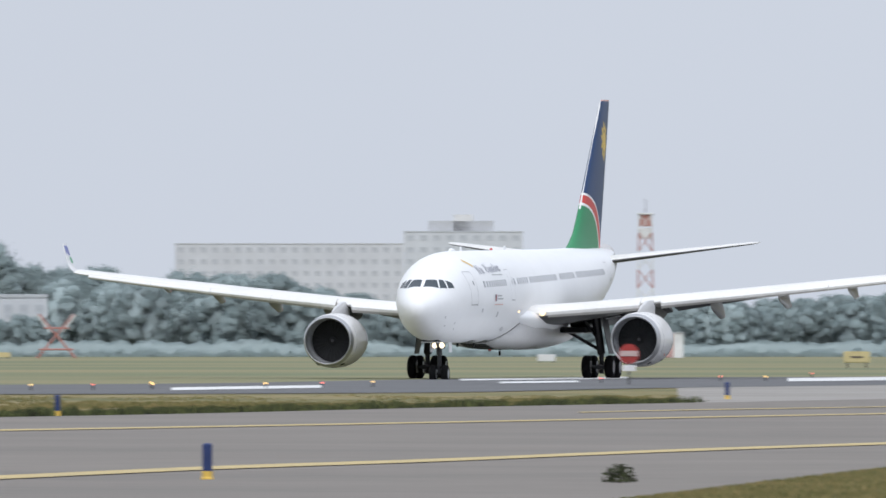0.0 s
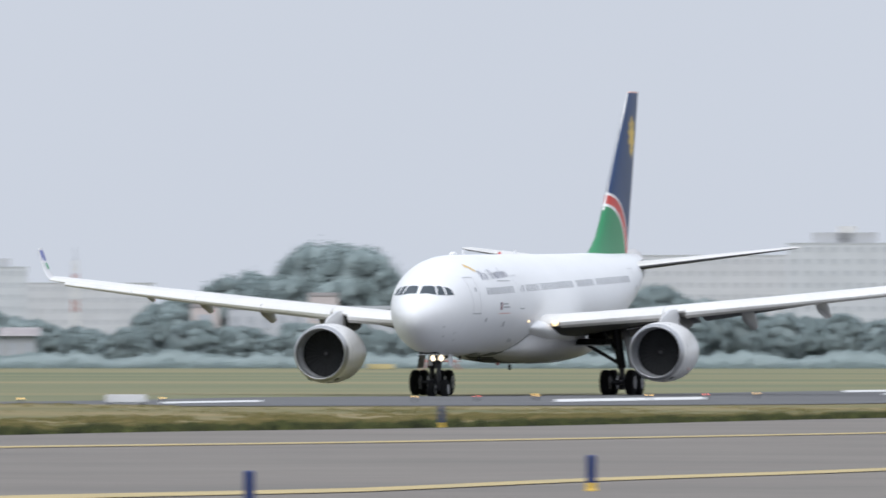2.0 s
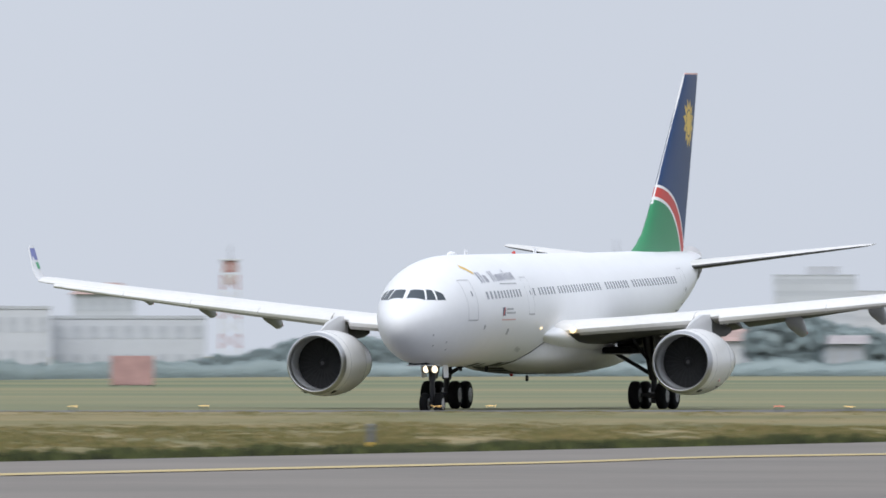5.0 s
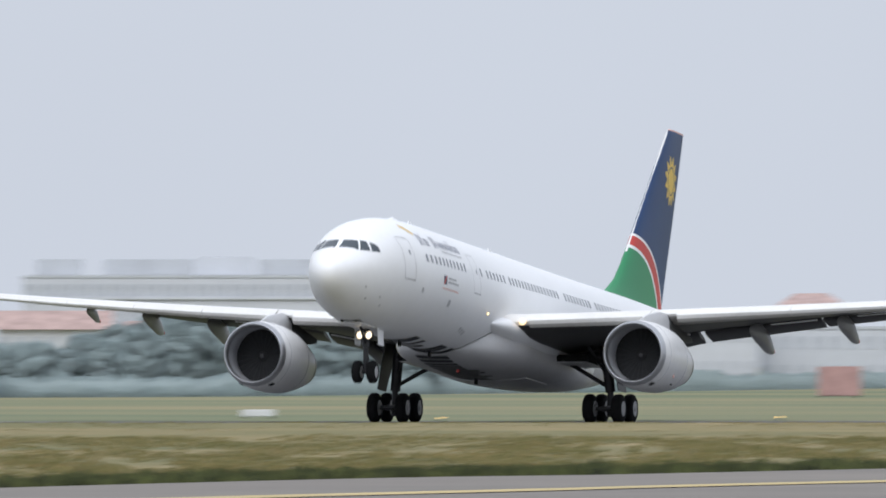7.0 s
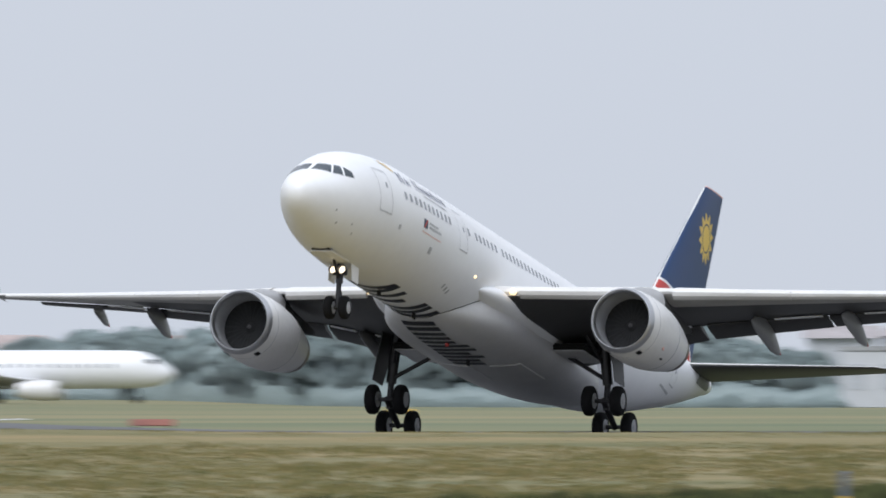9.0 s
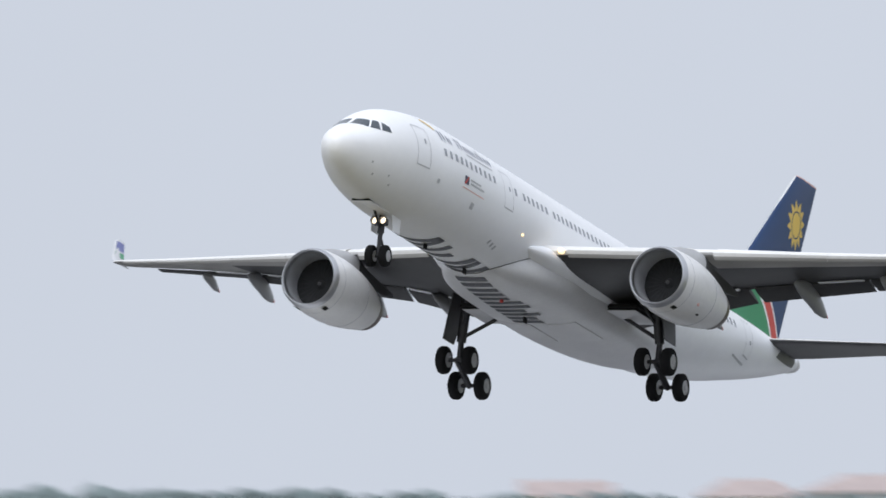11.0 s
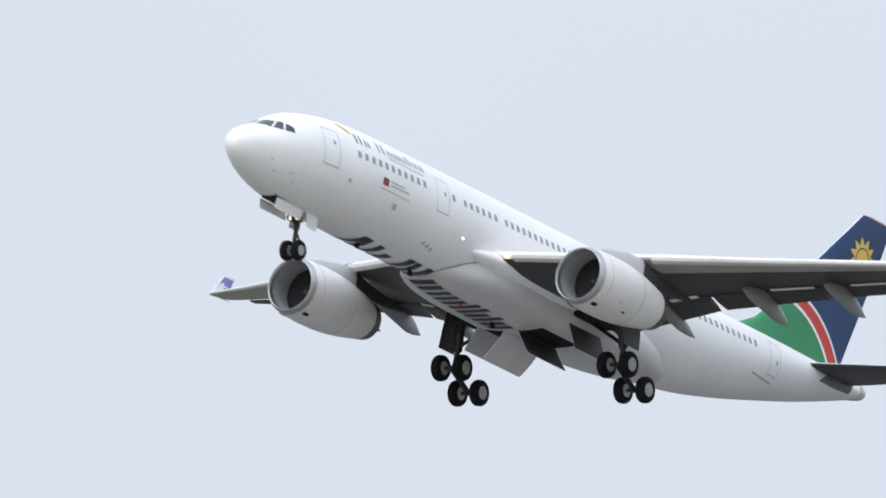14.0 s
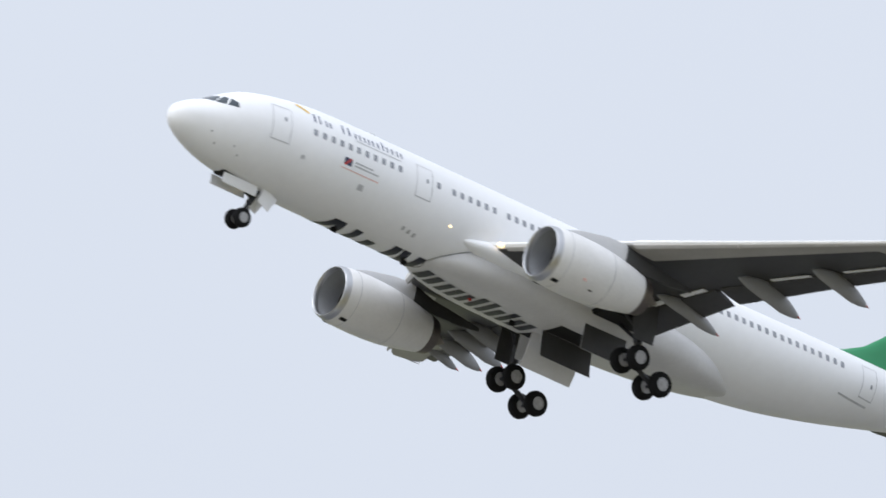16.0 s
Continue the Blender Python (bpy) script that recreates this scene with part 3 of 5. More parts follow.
        part("vent", box(0, 0, 0, 0.42, 0.22, 0.03, m=Matrix.Translation((-0.75, r * math.cos(a) * 1.03, r * math.sin(a) * 1.03)) @ Euler((a + pi / 2, 0, 0)).to_matrix().to_4x4()), DARK, eng)
    part("latch_mark", box(-2.9, sg * 1.05, -1.24, 0.2, 0.1, 0.06, m=Matrix()), DARK, eng)
    # strake and pylon
    rings = []
    for x, z0, z1, w in ((-1.0, 1.55, 1.62, 0.06), (-2.2, 1.5, 1.98, 0.3), (-4.0, 1.35, 2.28, 0.42), (-5.3, 1.2, 2.3, 0.44), (-6.6, 1.15, 1.95, 0.36), (-8.6, 1.2, 1.75, 0.2), (-10.0, 1.4, 1.6, 0.05)):
        rings.append([(x, -w / 2, z0), (x, w / 2, z0), (x, w / 2, (z0 + 2 * z1) / 3), (x, w / 4, z1), (x, -w / 4, z1), (x, -w / 2, (z0 + 2 * z1) / 3)])
    bm = loft(rings)
    # Rear faces are dark to paint in the shade between nacelle and wing.
    for f in bm.faces:
        f.material_index = 1 if f.calc_center_median().x < -5.4 else 0
    part("pylon", bm, [BELLY, SHADEGREY], eng, "pale pylon, rear darkened for the shaded gap under the wing")


# landing gear
def wheel(name, r, w, parent, at, hub_side):
    x, y, z = at
    prof = [(-w / 2, r * 0.52), (-w / 2 * 0.96, r * 0.8), (-w / 2 * 0.72, r * 0.95), (-w * 0.2, r), (w * 0.2, r), (w / 2 * 0.72, r * 0.95), (w / 2 * 0.96, r * 0.8), (w / 2, r * 0.52)]
    tyre = part(name, lathe(prof, at, "y", 32), TYRE, parent, "black tyre")
    for e in (1, -1):
        rim = [(e * w * 0.505, r * 0.52), (e * w * 0.53, r * 0.42), (e * w * 0.4, r * 0.36), (e * w * 0.42, r * 0.24), (e * w * 0.56, r * 0.2), (e * w * 0.58, 0.01)]
        bm = lathe(rim, at, "y", 24)
        for i, f in enumerate(bm.faces):
            f.material_index = 1 if i // 24 in (1, 2) else 0
        part("rim", bm, [HUB, STEEL], tyre, "pale metal wheel hub with a dark recess")
    return tyre


BOGIES = {}
for sg in (1, -1):
    leg = new("main_gear")
    leg.parent = plane
    bm = tube((-0.1, sg * 5.34, 1.5), (0.35, sg * 5.05, 4.0), 0.24, 0.27, 14)
    tube((-0.1, sg * 5.34, 0.3), (-0.1, sg * 5.34, 1.6), 0.15, 0.15, 12, bm)
    part("strut", bm, STEEL, leg, "grey steel main gear leg")
    bm = tube((0.0, sg * 5.2, 1.75), (-0.1, sg * 3.0, 3.0), 0.1, 0.1, 8)
    tube((0.1, sg * 5.2, 2.3), (1.4, sg * 4.6, 3.5), 0.08, 0.08, 8, bm)
    part("side_brace", bm, STEEL, leg)
    bm = tube((-0.35, sg * 5.34, 1.3), (-0.75, sg * 5.34, 0.9), 0.06, 0.06, 8)
    tube((-0.75, sg * 5.34, 0.9), (-0.25, sg * 5.34, 0.4), 0.06, 0.06, 8, bm)
    part("torque_link", bm, STEEL, leg)
    bm = loft([[(0.75, sg * 5.95, 1.5), (-0.6, sg * 5.95, 1.5), (-0.6, sg * 5.99, 1.5), (0.75, sg * 5.99, 1.5)], [(0.9, sg * 5.75, 2.6), (-0.75, sg * 5.75, 2.6), (-0.75, sg * 5.79, 2.6), (0.9, sg * 5.79, 2.6)], [(1.0, sg * 5.5, 3.95), (-0.75, sg * 5.5, 3.95), (-0.75, sg * 5.55, 3.95), (1.0, sg * 5.55, 3.95)]])
    part("leg_door", bm, SHADEGREY, leg, "grey leg door", smooth=False)
    bog = new("bogie")
    bog.parent = plane
    BOGIES[sg] = bog
    bm = tube((1.05, 0, 0), (-1.05, 0, 0), 0.15, 0.15, 12)
    for x in (0.99, -0.99):
        tube((x, -0.7, 0), (x, 0.7, 0), 0.1, 0.1, 10, bm)
    part("beam", bm, STEEL, bog)
    for x in (0.99, -0.99):
        for y in (0.7, -0.7):
            wheel("wheel", 0.7, 0.5, bog, (x, y, 0), 1)

nleg = new("nose_gear")
nleg.parent = plane
NX = NOSE - 6.75
bm = tube((0, 0, -2.0), (0, 0, 0.2), 0.11, 0.13, 12)
tube((0, -0.42, -2.02), (0, 0.42, -2.02), 0.09, 0.09, 10, bm)
tube((0, 0, -0.9), (0, 0, 0.2), 0.17, 0.17, 12, bm)
tube((0.1, 0, -0.7), (1.3, 0, 0.3), 0.07, 0.07, 8, bm)
part("strut", bm, STEEL, nleg, "grey steel nose gear leg")
bm = tube((-0.15, 0, -1.1), (-0.42, 0, -1.4), 0.05, 0.05, 8)
tube((-0.42, 0, -1.4), (-0.12, 0, -1.8), 0.05, 0.05, 8, bm)
part("torque_link", bm, STEEL, nleg)
for sg in (1, -1):
    wheel("wheel", 0.53, 0.38, nleg, (0, sg * 0.36, -2.02), sg)
    part("taxi_light", lathe([(0.16, 0.01), (0.15, 0.1), (0.12, 0.175), (0.1, 0.175)], (0.12, sg * 0.22, -0.34), seg=16), LAMP, nleg, "lit landing light")
    # Barrel added to keep the lamp's light off the nose.
    part("light_barrel", lathe([(0.3, 0.18), (0.3, 0.2), (0.0, 0.19), (-0.12, 0.12), (-0.1, 0.1), (0.08, 0.178)], (0.12, sg * 0.22, -0.34), seg=16, closed=True), STEEL, nleg, "added dark barrel that narrows the lamp's light")
    part("light_bracket", box(0.02, sg * 0.2, -0.45, 0.1, 0.3, 0.16, bevel=0.02), STEEL, nleg)
    part("rear_gear_door", loft([[(-0.1, sg * 0.55, -0.75), (-0.9, sg * 0.55, -0.75), (-0.9, sg * 0.58, -0.75), (-0.1, sg * 0.58, -0.75)], [(0.1, sg * 0.5, 0.2), (-1.0, sg * 0.5, 0.2), (-1.0, sg * 0.53, 0.2), (0.1, sg * 0.53, 0.2)]]), PAINT, nleg, "white nose gear door", smooth=False)

NDOORS, MDOORS, SDOORS = {}, {}, {}


def belly_strip(s0, s1, y0, y1, drop, thick, origin=(0, 0, 0)):
    """A thin curved panel that follows the underside of the belly fairing."""
    rings = []
    for i in range(9):
        s, low, up = s0 + (s1 - s0) * i / 8, [], []
        w, h, z = lerp_table(FAIR, s)
        for k in range(9):
            y = y0 + (y1 - y0) * k / 8
            zz = z - h * max(0, 1 - (abs(y) / w) ** (1 / 0.36)) ** 0.36 - drop
            low.append((NOSE - s - origin[0], y - origin[1], zz - origin[2]))
            up.append((NOSE - s - origin[0], y - origin[1], zz + thick - origin[2]))
        rings.append(low + up[::-1])
    bm = loft(rings)
    for i, f in enumerate(bm.faces):
        f.material_index = 1 if i < 144 and 9 <= i % 18 < 17 else 0
    return bm


for sg in (1, -1):
    d = part("nose_bay_door", box(0, -sg * 0.28, 0.0, 2.3, 0.56, 0.05, bevel=0.02), PAINT, plane, "white nose gear bay door")
    NDOORS[sg] = d
    d = part("main_bay_door", belly_strip(29.65, 26.2, sg * 0.45, sg * (1.95 if sg > 0 else 2.35), 0.03, 0.04, (NOSE - 28.0, sg * 0.45, 1.78)), [BELLY, SHADEGREY], plane, "pale main gear bay door")
    MDOORS[sg] = d
    # Black pieces stand in for the shade inside the open bays.
    part("bay_shade_panel", belly_strip(29.55, 26.3, sg * 0.5, sg * 1.9, 0.006, 0.02), DARK, plane, "black panel for the unlit main gear bay")
    part("unlit_bay_black", box(NOSE - 28.6, sg * 3.75, 2.95, 3.0, 2.1, 0.3, bevel=0.1), DARK, plane, "black box for the shaded leg bay under the wing root")
    bm = box(0, sg * 0.95, 0, 2.9, 1.9, 0.05, bevel=0.02)
    for f in bm.faces:
        f.material_index = 1 if f.calc_center_median().z > 0.01 else 0
    SDOORS[sg] = part("leg_bay_door", bm, [BELLY, SHADEGREY], plane, "pale leg bay door, dark inside")
# A black slab does the same for the nose bay's shade.
part("nose_bay", box(NOSE - 5.2, 0, 2.5, 2.3, 0.9, 0.16, bevel=0.03), DARK, plane, "black slab for the unlit nose gear bay")

# ---------- the airfield; bearings in small units of 1/28000 radian, to the right of due north of the camera ----------
GRASS = mat("dry_grass", (0.27, 0.205, 0.09), 0.95, second=(0.1, 0.112, 0.036), scale=0.035, lo=0.5, hi=0.95, bump=0.6)
MEADOW = mat("green_meadow", (0.27, 0.225, 0.115), 0.95, second=(0.1, 0.14, 0.07), scale=0.014, stretch=(0.4, 1, 1), lo=0.52, hi=0.98, bump=0.4)
TUFTS = mat("long_grass", (0.075, 0.09, 0.034), 0.9, second=(0.018, 0.022, 0.011), scale=0.5)


def clump_paint(name, low, mid, high, size):
    """Grass whose tufts differ in colour, one by one and in patches."""
    m = bpy.data.materials.new(name)
    m.use_nodes = True
    n, l = m.node_tree.nodes, m.node_tree.links
    geo, tc, noi, add, ramp = [n.new("ShaderNode" + k) for k in ("NewGeometry", "TexCoord", "TexNoise", "Math", "ValToRGB")]
    noi.inputs["Scale"].default_value = size
    l.new(tc.outputs["Object"], noi.inputs[0])
    add.operation = "MULTIPLY_ADD"
    l.new(geo.outputs["Random Per Island"], add.inputs[0])
    add.inputs[1].default_value = 0.45
    l.new(noi.outputs[0], add.inputs[2])
    l.new(add.outputs[0], ramp.inputs[0])
    e = ramp.color_ramp.elements
    e[0].position, e[0].color = 0.4, (*low, 1)
    e[1].position, e[1].color = 1.0, (*high, 1)
    k = e.new(0.65)
    k.color = (*mid, 1)
    l.new(ramp.outputs[0], n["Principled BSDF"].inputs["Base Color"])
    n["Principled BSDF"].inputs["Roughness"].default_value = 0.95
    return m


MIXED = clump_paint("mixed_tufts", (0.1, 0.108, 0.038), (0.165, 0.155, 0.058), (0.28, 0.22, 0.098), 0.25)
# The near-black low tone stands for shadowed gaps between the tufts.
FRINGE = clump_paint("fringe_grass", (0.008, 0.01, 0.006), (0.04, 0.05, 0.018), (0.13, 0.15, 0.05), 0.6)
CONCRETE = mat("worn_taxiway_concrete", (0.212, 0.187, 0.163), 0.85, second=(0.158, 0.142, 0.126), scale=0.06, bump=0.2)
ASPHALT = mat("runway_asphalt", (0.118, 0.118, 0.122), 0.75, second=(0.085, 0.086, 0.09), scale=0.06, bump=0.2)
LINEPAINT = mat("yellow_line_paint", (0.58, 0.44, 0.19), 0.8, second=(0.4, 0.33, 0.18), scale=0.6)
WHITEPAINT = mat("white_marking_paint", (0.74, 0.74, 0.74), 0.8, var=0.12, scale=0.5)
# Leaf tones are pale blue-grey: distance haze put into the base colour.
LEAF = mat("hazed_foliage", (0.36, 0.435, 0.435), 0.95, second=(0.325, 0.395, 0.395), scale=0.25)
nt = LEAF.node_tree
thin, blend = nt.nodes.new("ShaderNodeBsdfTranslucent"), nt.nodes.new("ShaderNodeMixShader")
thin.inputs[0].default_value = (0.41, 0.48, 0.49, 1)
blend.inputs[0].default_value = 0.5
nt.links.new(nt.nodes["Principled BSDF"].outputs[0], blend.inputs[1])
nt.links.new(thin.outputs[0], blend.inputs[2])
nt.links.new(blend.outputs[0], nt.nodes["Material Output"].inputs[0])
INNER = mat("hazed_inner_foliage", (0.35, 0.42, 0.425), 0.95, second=(0.31, 0.375, 0.38), scale=0.35, bump=0.2)
BARK = mat("bark", (0.12, 0.1, 0.085), 0.95, scale=2)
WALLWHITE = mat("pale_render", (0.72, 0.72, 0.73), 0.85, var=0.07, scale=0.15)
WALLGREY = mat("grey_render", (0.5, 0.51, 0.53), 0.85, var=0.08, scale=0.15)
# Far roofs, glass and walls: distance haze is mixed into these pale tones.
ROOFRED = mat("hazed_roof_tiles", (0.46, 0.33, 0.3), 0.85, var=0.15, scale=0.6)
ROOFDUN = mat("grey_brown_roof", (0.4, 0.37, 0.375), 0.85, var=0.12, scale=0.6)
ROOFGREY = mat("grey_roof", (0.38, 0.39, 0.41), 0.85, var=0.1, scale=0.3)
FARGLASS = mat("hazed_window_glass", (0.5, 0.525, 0.57), 0.4)
FARWALL = mat("hazed_pale_render", (0.6, 0.62, 0.66), 0.9, var=0.05, scale=0.15)
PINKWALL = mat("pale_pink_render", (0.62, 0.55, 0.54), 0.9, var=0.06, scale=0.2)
ROOFFAR = mat("hazed_red_tiles", (0.45, 0.375, 0.36), 0.9, var=0.1, scale=0.4)
ROOFFLAT = mat("hazed_flat_roof", (0.52, 0.54, 0.57), 0.9, var=0.06, scale=0.2)
# Red paint paled in its base colour to show the haze before it.
HAZERED = mat("hazed_red", (0.5, 0.31, 0.29), 0.8)
PALEYELLOW = mat("pale_yellow", (0.6, 0.5, 0.26), 0.7)
SIGNRED = mat("sign_red", (0.36, 0.035, 0.03), 0.5)
BLUE = mat("blue_marker_plastic", (0.02, 0.04, 0.14), 0.45, var=0.1, scale=3)
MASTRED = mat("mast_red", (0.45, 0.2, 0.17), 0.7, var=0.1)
AMBERLIGHT = mat("amber_runway_lamp", (1.0, 0.62, 0.22), emit=1.6)
REDLIGHT = mat("red_runway_lamp", (1.0, 0.2, 0.15), emit=1.2)


def spot(u, d, z=0.0):
    a = u / 28000
    return Vector((d * math.sin(a), d * math.cos(a), z))


def facing(u, d, z=0.0, turn=0.0):
    """A pose whose local -y looks to the camera's stand."""
    return Matrix.Translation(spot(u, d, z)) @ pose(0, 0, 0, 0, 0, -math.degrees(u / 28000) + turn)


def strip(near, far, z, u0, u1, n=120):
    """A ribbon of pavement between two tables of (bearing, distance)."""
    bm = bmesh.new()
    rows = []
    for k in range(n + 1):
        u = u0 + (u1 - u0) * k / n
        rows.append([bm.verts.new(spot(u, d, z)) for d in (lerp_table(near, u)[0], lerp_table(far, u)[0])])
    for a, b in zip(rows, rows[1:]):
        bm.faces.new((a[0], b[0], b[1], a[1]))
    return bm


bm = bmesh.new()
bmesh.ops.create_circle(bm, cap_ends=True, segments=96, radius=4900)
tagged(part("ground", bm, GRASS, smooth=False), "dry yellow-green airfield grass", "ground", kind="structure")

# Beyond -9000 the runway is unseen, added to cut grass bounce on the belly.
RUN_NEAR = [(-30000, 740), (-9000, 752), (-7000, 745), (-5600, 718), (-4700, 718), (-3500, 722), (-2500, 728), (-1700, 730), (-1000, 724), (0, 745), (350, 795), (900, 850)]
RUN_FAR = [(-30000, 1020), (-9000, 1020), (-7000, 1005), (-6300, 985), (-6000, 930), (-5700, 825), (-5300, 760), (-4700, 757), (-4300, 758), (-3500, 762), (-2500, 765), (-1700, 768), (-1300, 786), (-1000, 832), (-400, 868), (0, 935), (500, 970), (900, 990)]
TAXI_FAR = [(-9000, 235), (-7000, 272), (-5083, 336), (-4619, 353), (-3461, 405), (-3051, 417), (-1893, 475), (-1184, 522), (-784, 540), (-400, 566), (0, 605), (500, 648), (900, 690)]
TAXI_NEAR = [(-9000, 150), (-5000, 190), (-1500, 220), (0, 252), (396, 287), (784, 340), (900, 360)]
tagged(part("runway", strip(RUN_NEAR, RUN_FAR, 0.03, -30000, 900, 300), ASPHALT, smooth=False), "dark grey asphalt runway", "runway", kind="structure")
tagged(part("taxiway", strip(TAXI_NEAR, TAXI_FAR, 0.03, -9000, 900), CONCRETE, smooth=False), "worn grey concrete taxiway", "taxiway", kind="structure")
link = strip([(400, 630), (900, 680)], [(400, 806), (900, 852)], 0.022, 415, 900, 12)
tagged(part("link_taxiway", link, mat("pale_link_concrete", (0.3, 0.28, 0.255), 0.8, var=0.12, scale=0.05), smooth=False), "pale concrete link to the runway", "taxiway", kind="structure")

meadow = strip([(u, d + 3) for u, d in RUN_FAR], [(-30000, 4000), (900, 4000)], 0.015, -30000, 1600, 160)
tagged(part("meadow", meadow, MEADOW, smooth=False), "green meadow beyond the runway", "ground", kind="structure")

# a low grass bank in front of the runway
CREST = [(-7500, 0), (-6900, 0.3), (-6300, 0.4), (-5800, 0.38), (-5400, 0.25), (-5000, 0.23), (-1500, 0.23), (-1250, 0.2), (-1050, 0)]
bm = bmesh.new()
rows = []
for k in range(171):
    u = -7500 + 6450 * k / 170
    h = max(0, lerp_table(CREST, u)[0]) * (1 + 0.07 * noise.noise(Vector((u * 0.02, 0, 0))))
    rows.append([bm.verts.new(spot(u, d, z)) for d, z in ((600, -0.02), (640, 0.3 * h), (675, 0.75 * h), (694, h), (704, 0.85 * h), (716, -0.02))])
for a, b in zip(rows, rows[1:]):
    for i in range(5):
        bm.faces.new((a[i], b[i], b[i + 1], a[i + 1]))
tagged(part("grass_bank", bm, GRASS), "low dry grass bank beside the runway", "ground", kind="structure")


def painted_line(name, table, width, z, u0, u1, material, label, n=90):
    wide = [(u, d + width) for u, d in table]
    tagged(part(name, strip(table, wide, z, u0, u1, n), material, smooth=False), label, "marking", kind="structure")


# seen along a flat angle: widths are along the line of sight
painted_line("edge_line", [(-9000, 210), (-5500, 289), (-4219, 327), (-3225, 362), (-3051, 370), (-1931, 416), (-1657, 436), (-784, 466), (0, 505), (784, 556), (900, 566)], 6.5, 0.05, -9000, 900, LINEPAINT, "yellow taxiway edge line")
painted_line("centre_line", [(-2600, 262), (-1900, 288), (-930, 313), (-784, 318), (-400, 340), (0, 360), (384, 386), (784, 412), (900, 422)], 8.0, 0.05, -2600, 900, LINEPAINT, "yellow taxiway centre line")
painted_line("link_line", [(180, 560), (420, 580), (784, 605), (900, 618)], 5.0, 0.05, 240, 900, LINEPAINT, "thin yellow line towards the link", 20)
for u0, u1, d, w in ((-480, -215, 765, 36), (30, 330, 905, 34), (610, 900, 890, 60), (-1180, -1000, 745, 22), (100, 240, 860, 26)):
    painted_line("runway_marking", [(u0, d), (u1, d + (u1 - u0) * 0.12)], w, 0.05, u0, u1, WHITEPAINT, "white runway marking", 8)
painted_line("runway_edge_line", [(-30000, 762), (-9000, 762), (-7000, 783), (-6300, 826), (-6000, 880), (-5800, 925)], 14, 0.05, -30000, -5800, WHITEPAINT, "white runway edge line")

# long grass along the taxiway's edge and tufts on the strip
rng = random.Random(4)
verts, faces = [], []


def blade(u, d, h, w):
    c = spot(u, d)
    a = rng.uniform(0, 2 * pi)
    side = Vector((math.cos(a), math.sin(a), 0)) * w
    lean = Vector((rng.uniform(-0.4, 0.4), rng.uniform(-0.4, 0.4), 0)) * h
    i = len(verts)
    verts.extend([c - side - Vector((0, 0, 0.05)), c + side - Vector((0, 0, 0.05)), c + lean + Vector((0, 0, h))])
    faces.append((i, i + 1, i + 2))


def ragged(u):
    return max(0.0, 0.5 + 0.55 * noise.noise(Vector((u * 0.012, 0, 0))) + 0.5 * noise.noise(Vector((u * 0.045, 3, 0))))


for k in range(52000):
    u = rng.uniform(-6200, 470)
    if u > 380 and rng.random() < (u - 380) / 90:
        continue
    c = ragged(u)
    blade(u, lerp_table(TAXI_FAR, u)[0] + 0.5 + abs(rng.gauss(0, 10)), rng.uniform(0.1, 0.36) * (0.4 + 0.8 * c), rng.uniform(0.03, 0.08))
me = bpy.data.meshes.new("grass_fringe")
me.from_pydata(verts, [], faces)
me.materials.append(FRINGE)
tagged(new("grass_fringe", me), "long grass with gap shadows in its colour along the taxiway edge", "grass", kind="stuff")
verts, faces = [], []
for k in range(125000):
    u = rng.uniform(-7800, 420)
    near, far = lerp_table(TAXI_FAR, u)[0] + 6, 640
    if far < near + 20:
        far = near + 60
    d = near + (far - near) * rng.random() ** 1.3
    g = noise.noise(Vector((u * 0.006, d * 0.02, 0))) + 0.6 * noise.noise(Vector((u * 0.025, d * 0.06, 7)))
    if g > -0.45:
        blade(u, d, rng.uniform(0.04, 0.15) * (0.7 + 0.7 * g), rng.uniform(0.06, 0.2))
for k in range(26000):
    u = rng.uniform(150, 900)
    near = lerp_table(TAXI_NEAR, u)[0]
    blade(u, near - 0.3 - 60 * rng.random() ** 2, rng.uniform(0.04, 0.14), rng.uniform(0.02, 0.06))
me = bpy.data.meshes.new("grass_tufts")
me.from_pydata(verts, [], faces)
me.materials.append(MIXED)
tagged(new("grass_tufts", me), "short straw and green grass tufts beside the runway", "grass", kind="stuff")
verts, faces = [], []
for k in range(26000):
    u = rng.uniform(-7400, 420)
    d = rng.uniform(640, 715)
    g = noise.noise(Vector((u * 0.006, d * 0.03, 4))) + 0.6 * noise.noise(Vector((u * 0.03, d * 0.06, 9)))
    if g > -0.1:
        c = spot(u, d, max(0, lerp_table(CREST, u)[0] if u < -1050 else 0) * max(0, 1 - abs(d - 694) / 60))
        a, h, w = rng.uniform(0, 2 * pi), rng.uniform(0.03, 0.08) * (0.7 + g), rng.uniform(0.08, 0.25)
        side = Vector((math.cos(a), math.sin(a), 0)) * w
        i = len(verts)
        verts.extend([c - side - Vector((0, 0, 0.1)), c + side - Vector((0, 0, 0.1)), c + Vector((rng.uniform(-0.05, 0.05), 0, h))])
        faces.append((i, i + 1, i + 2))
me = bpy.data.meshes.new("bank_tufts")
me.from_pydata(verts, [], faces)
me.materials.append(MIXED)
tagged(new("bank_tufts", me), "short grass tufts along the low bank", "grass", kind="stuff")


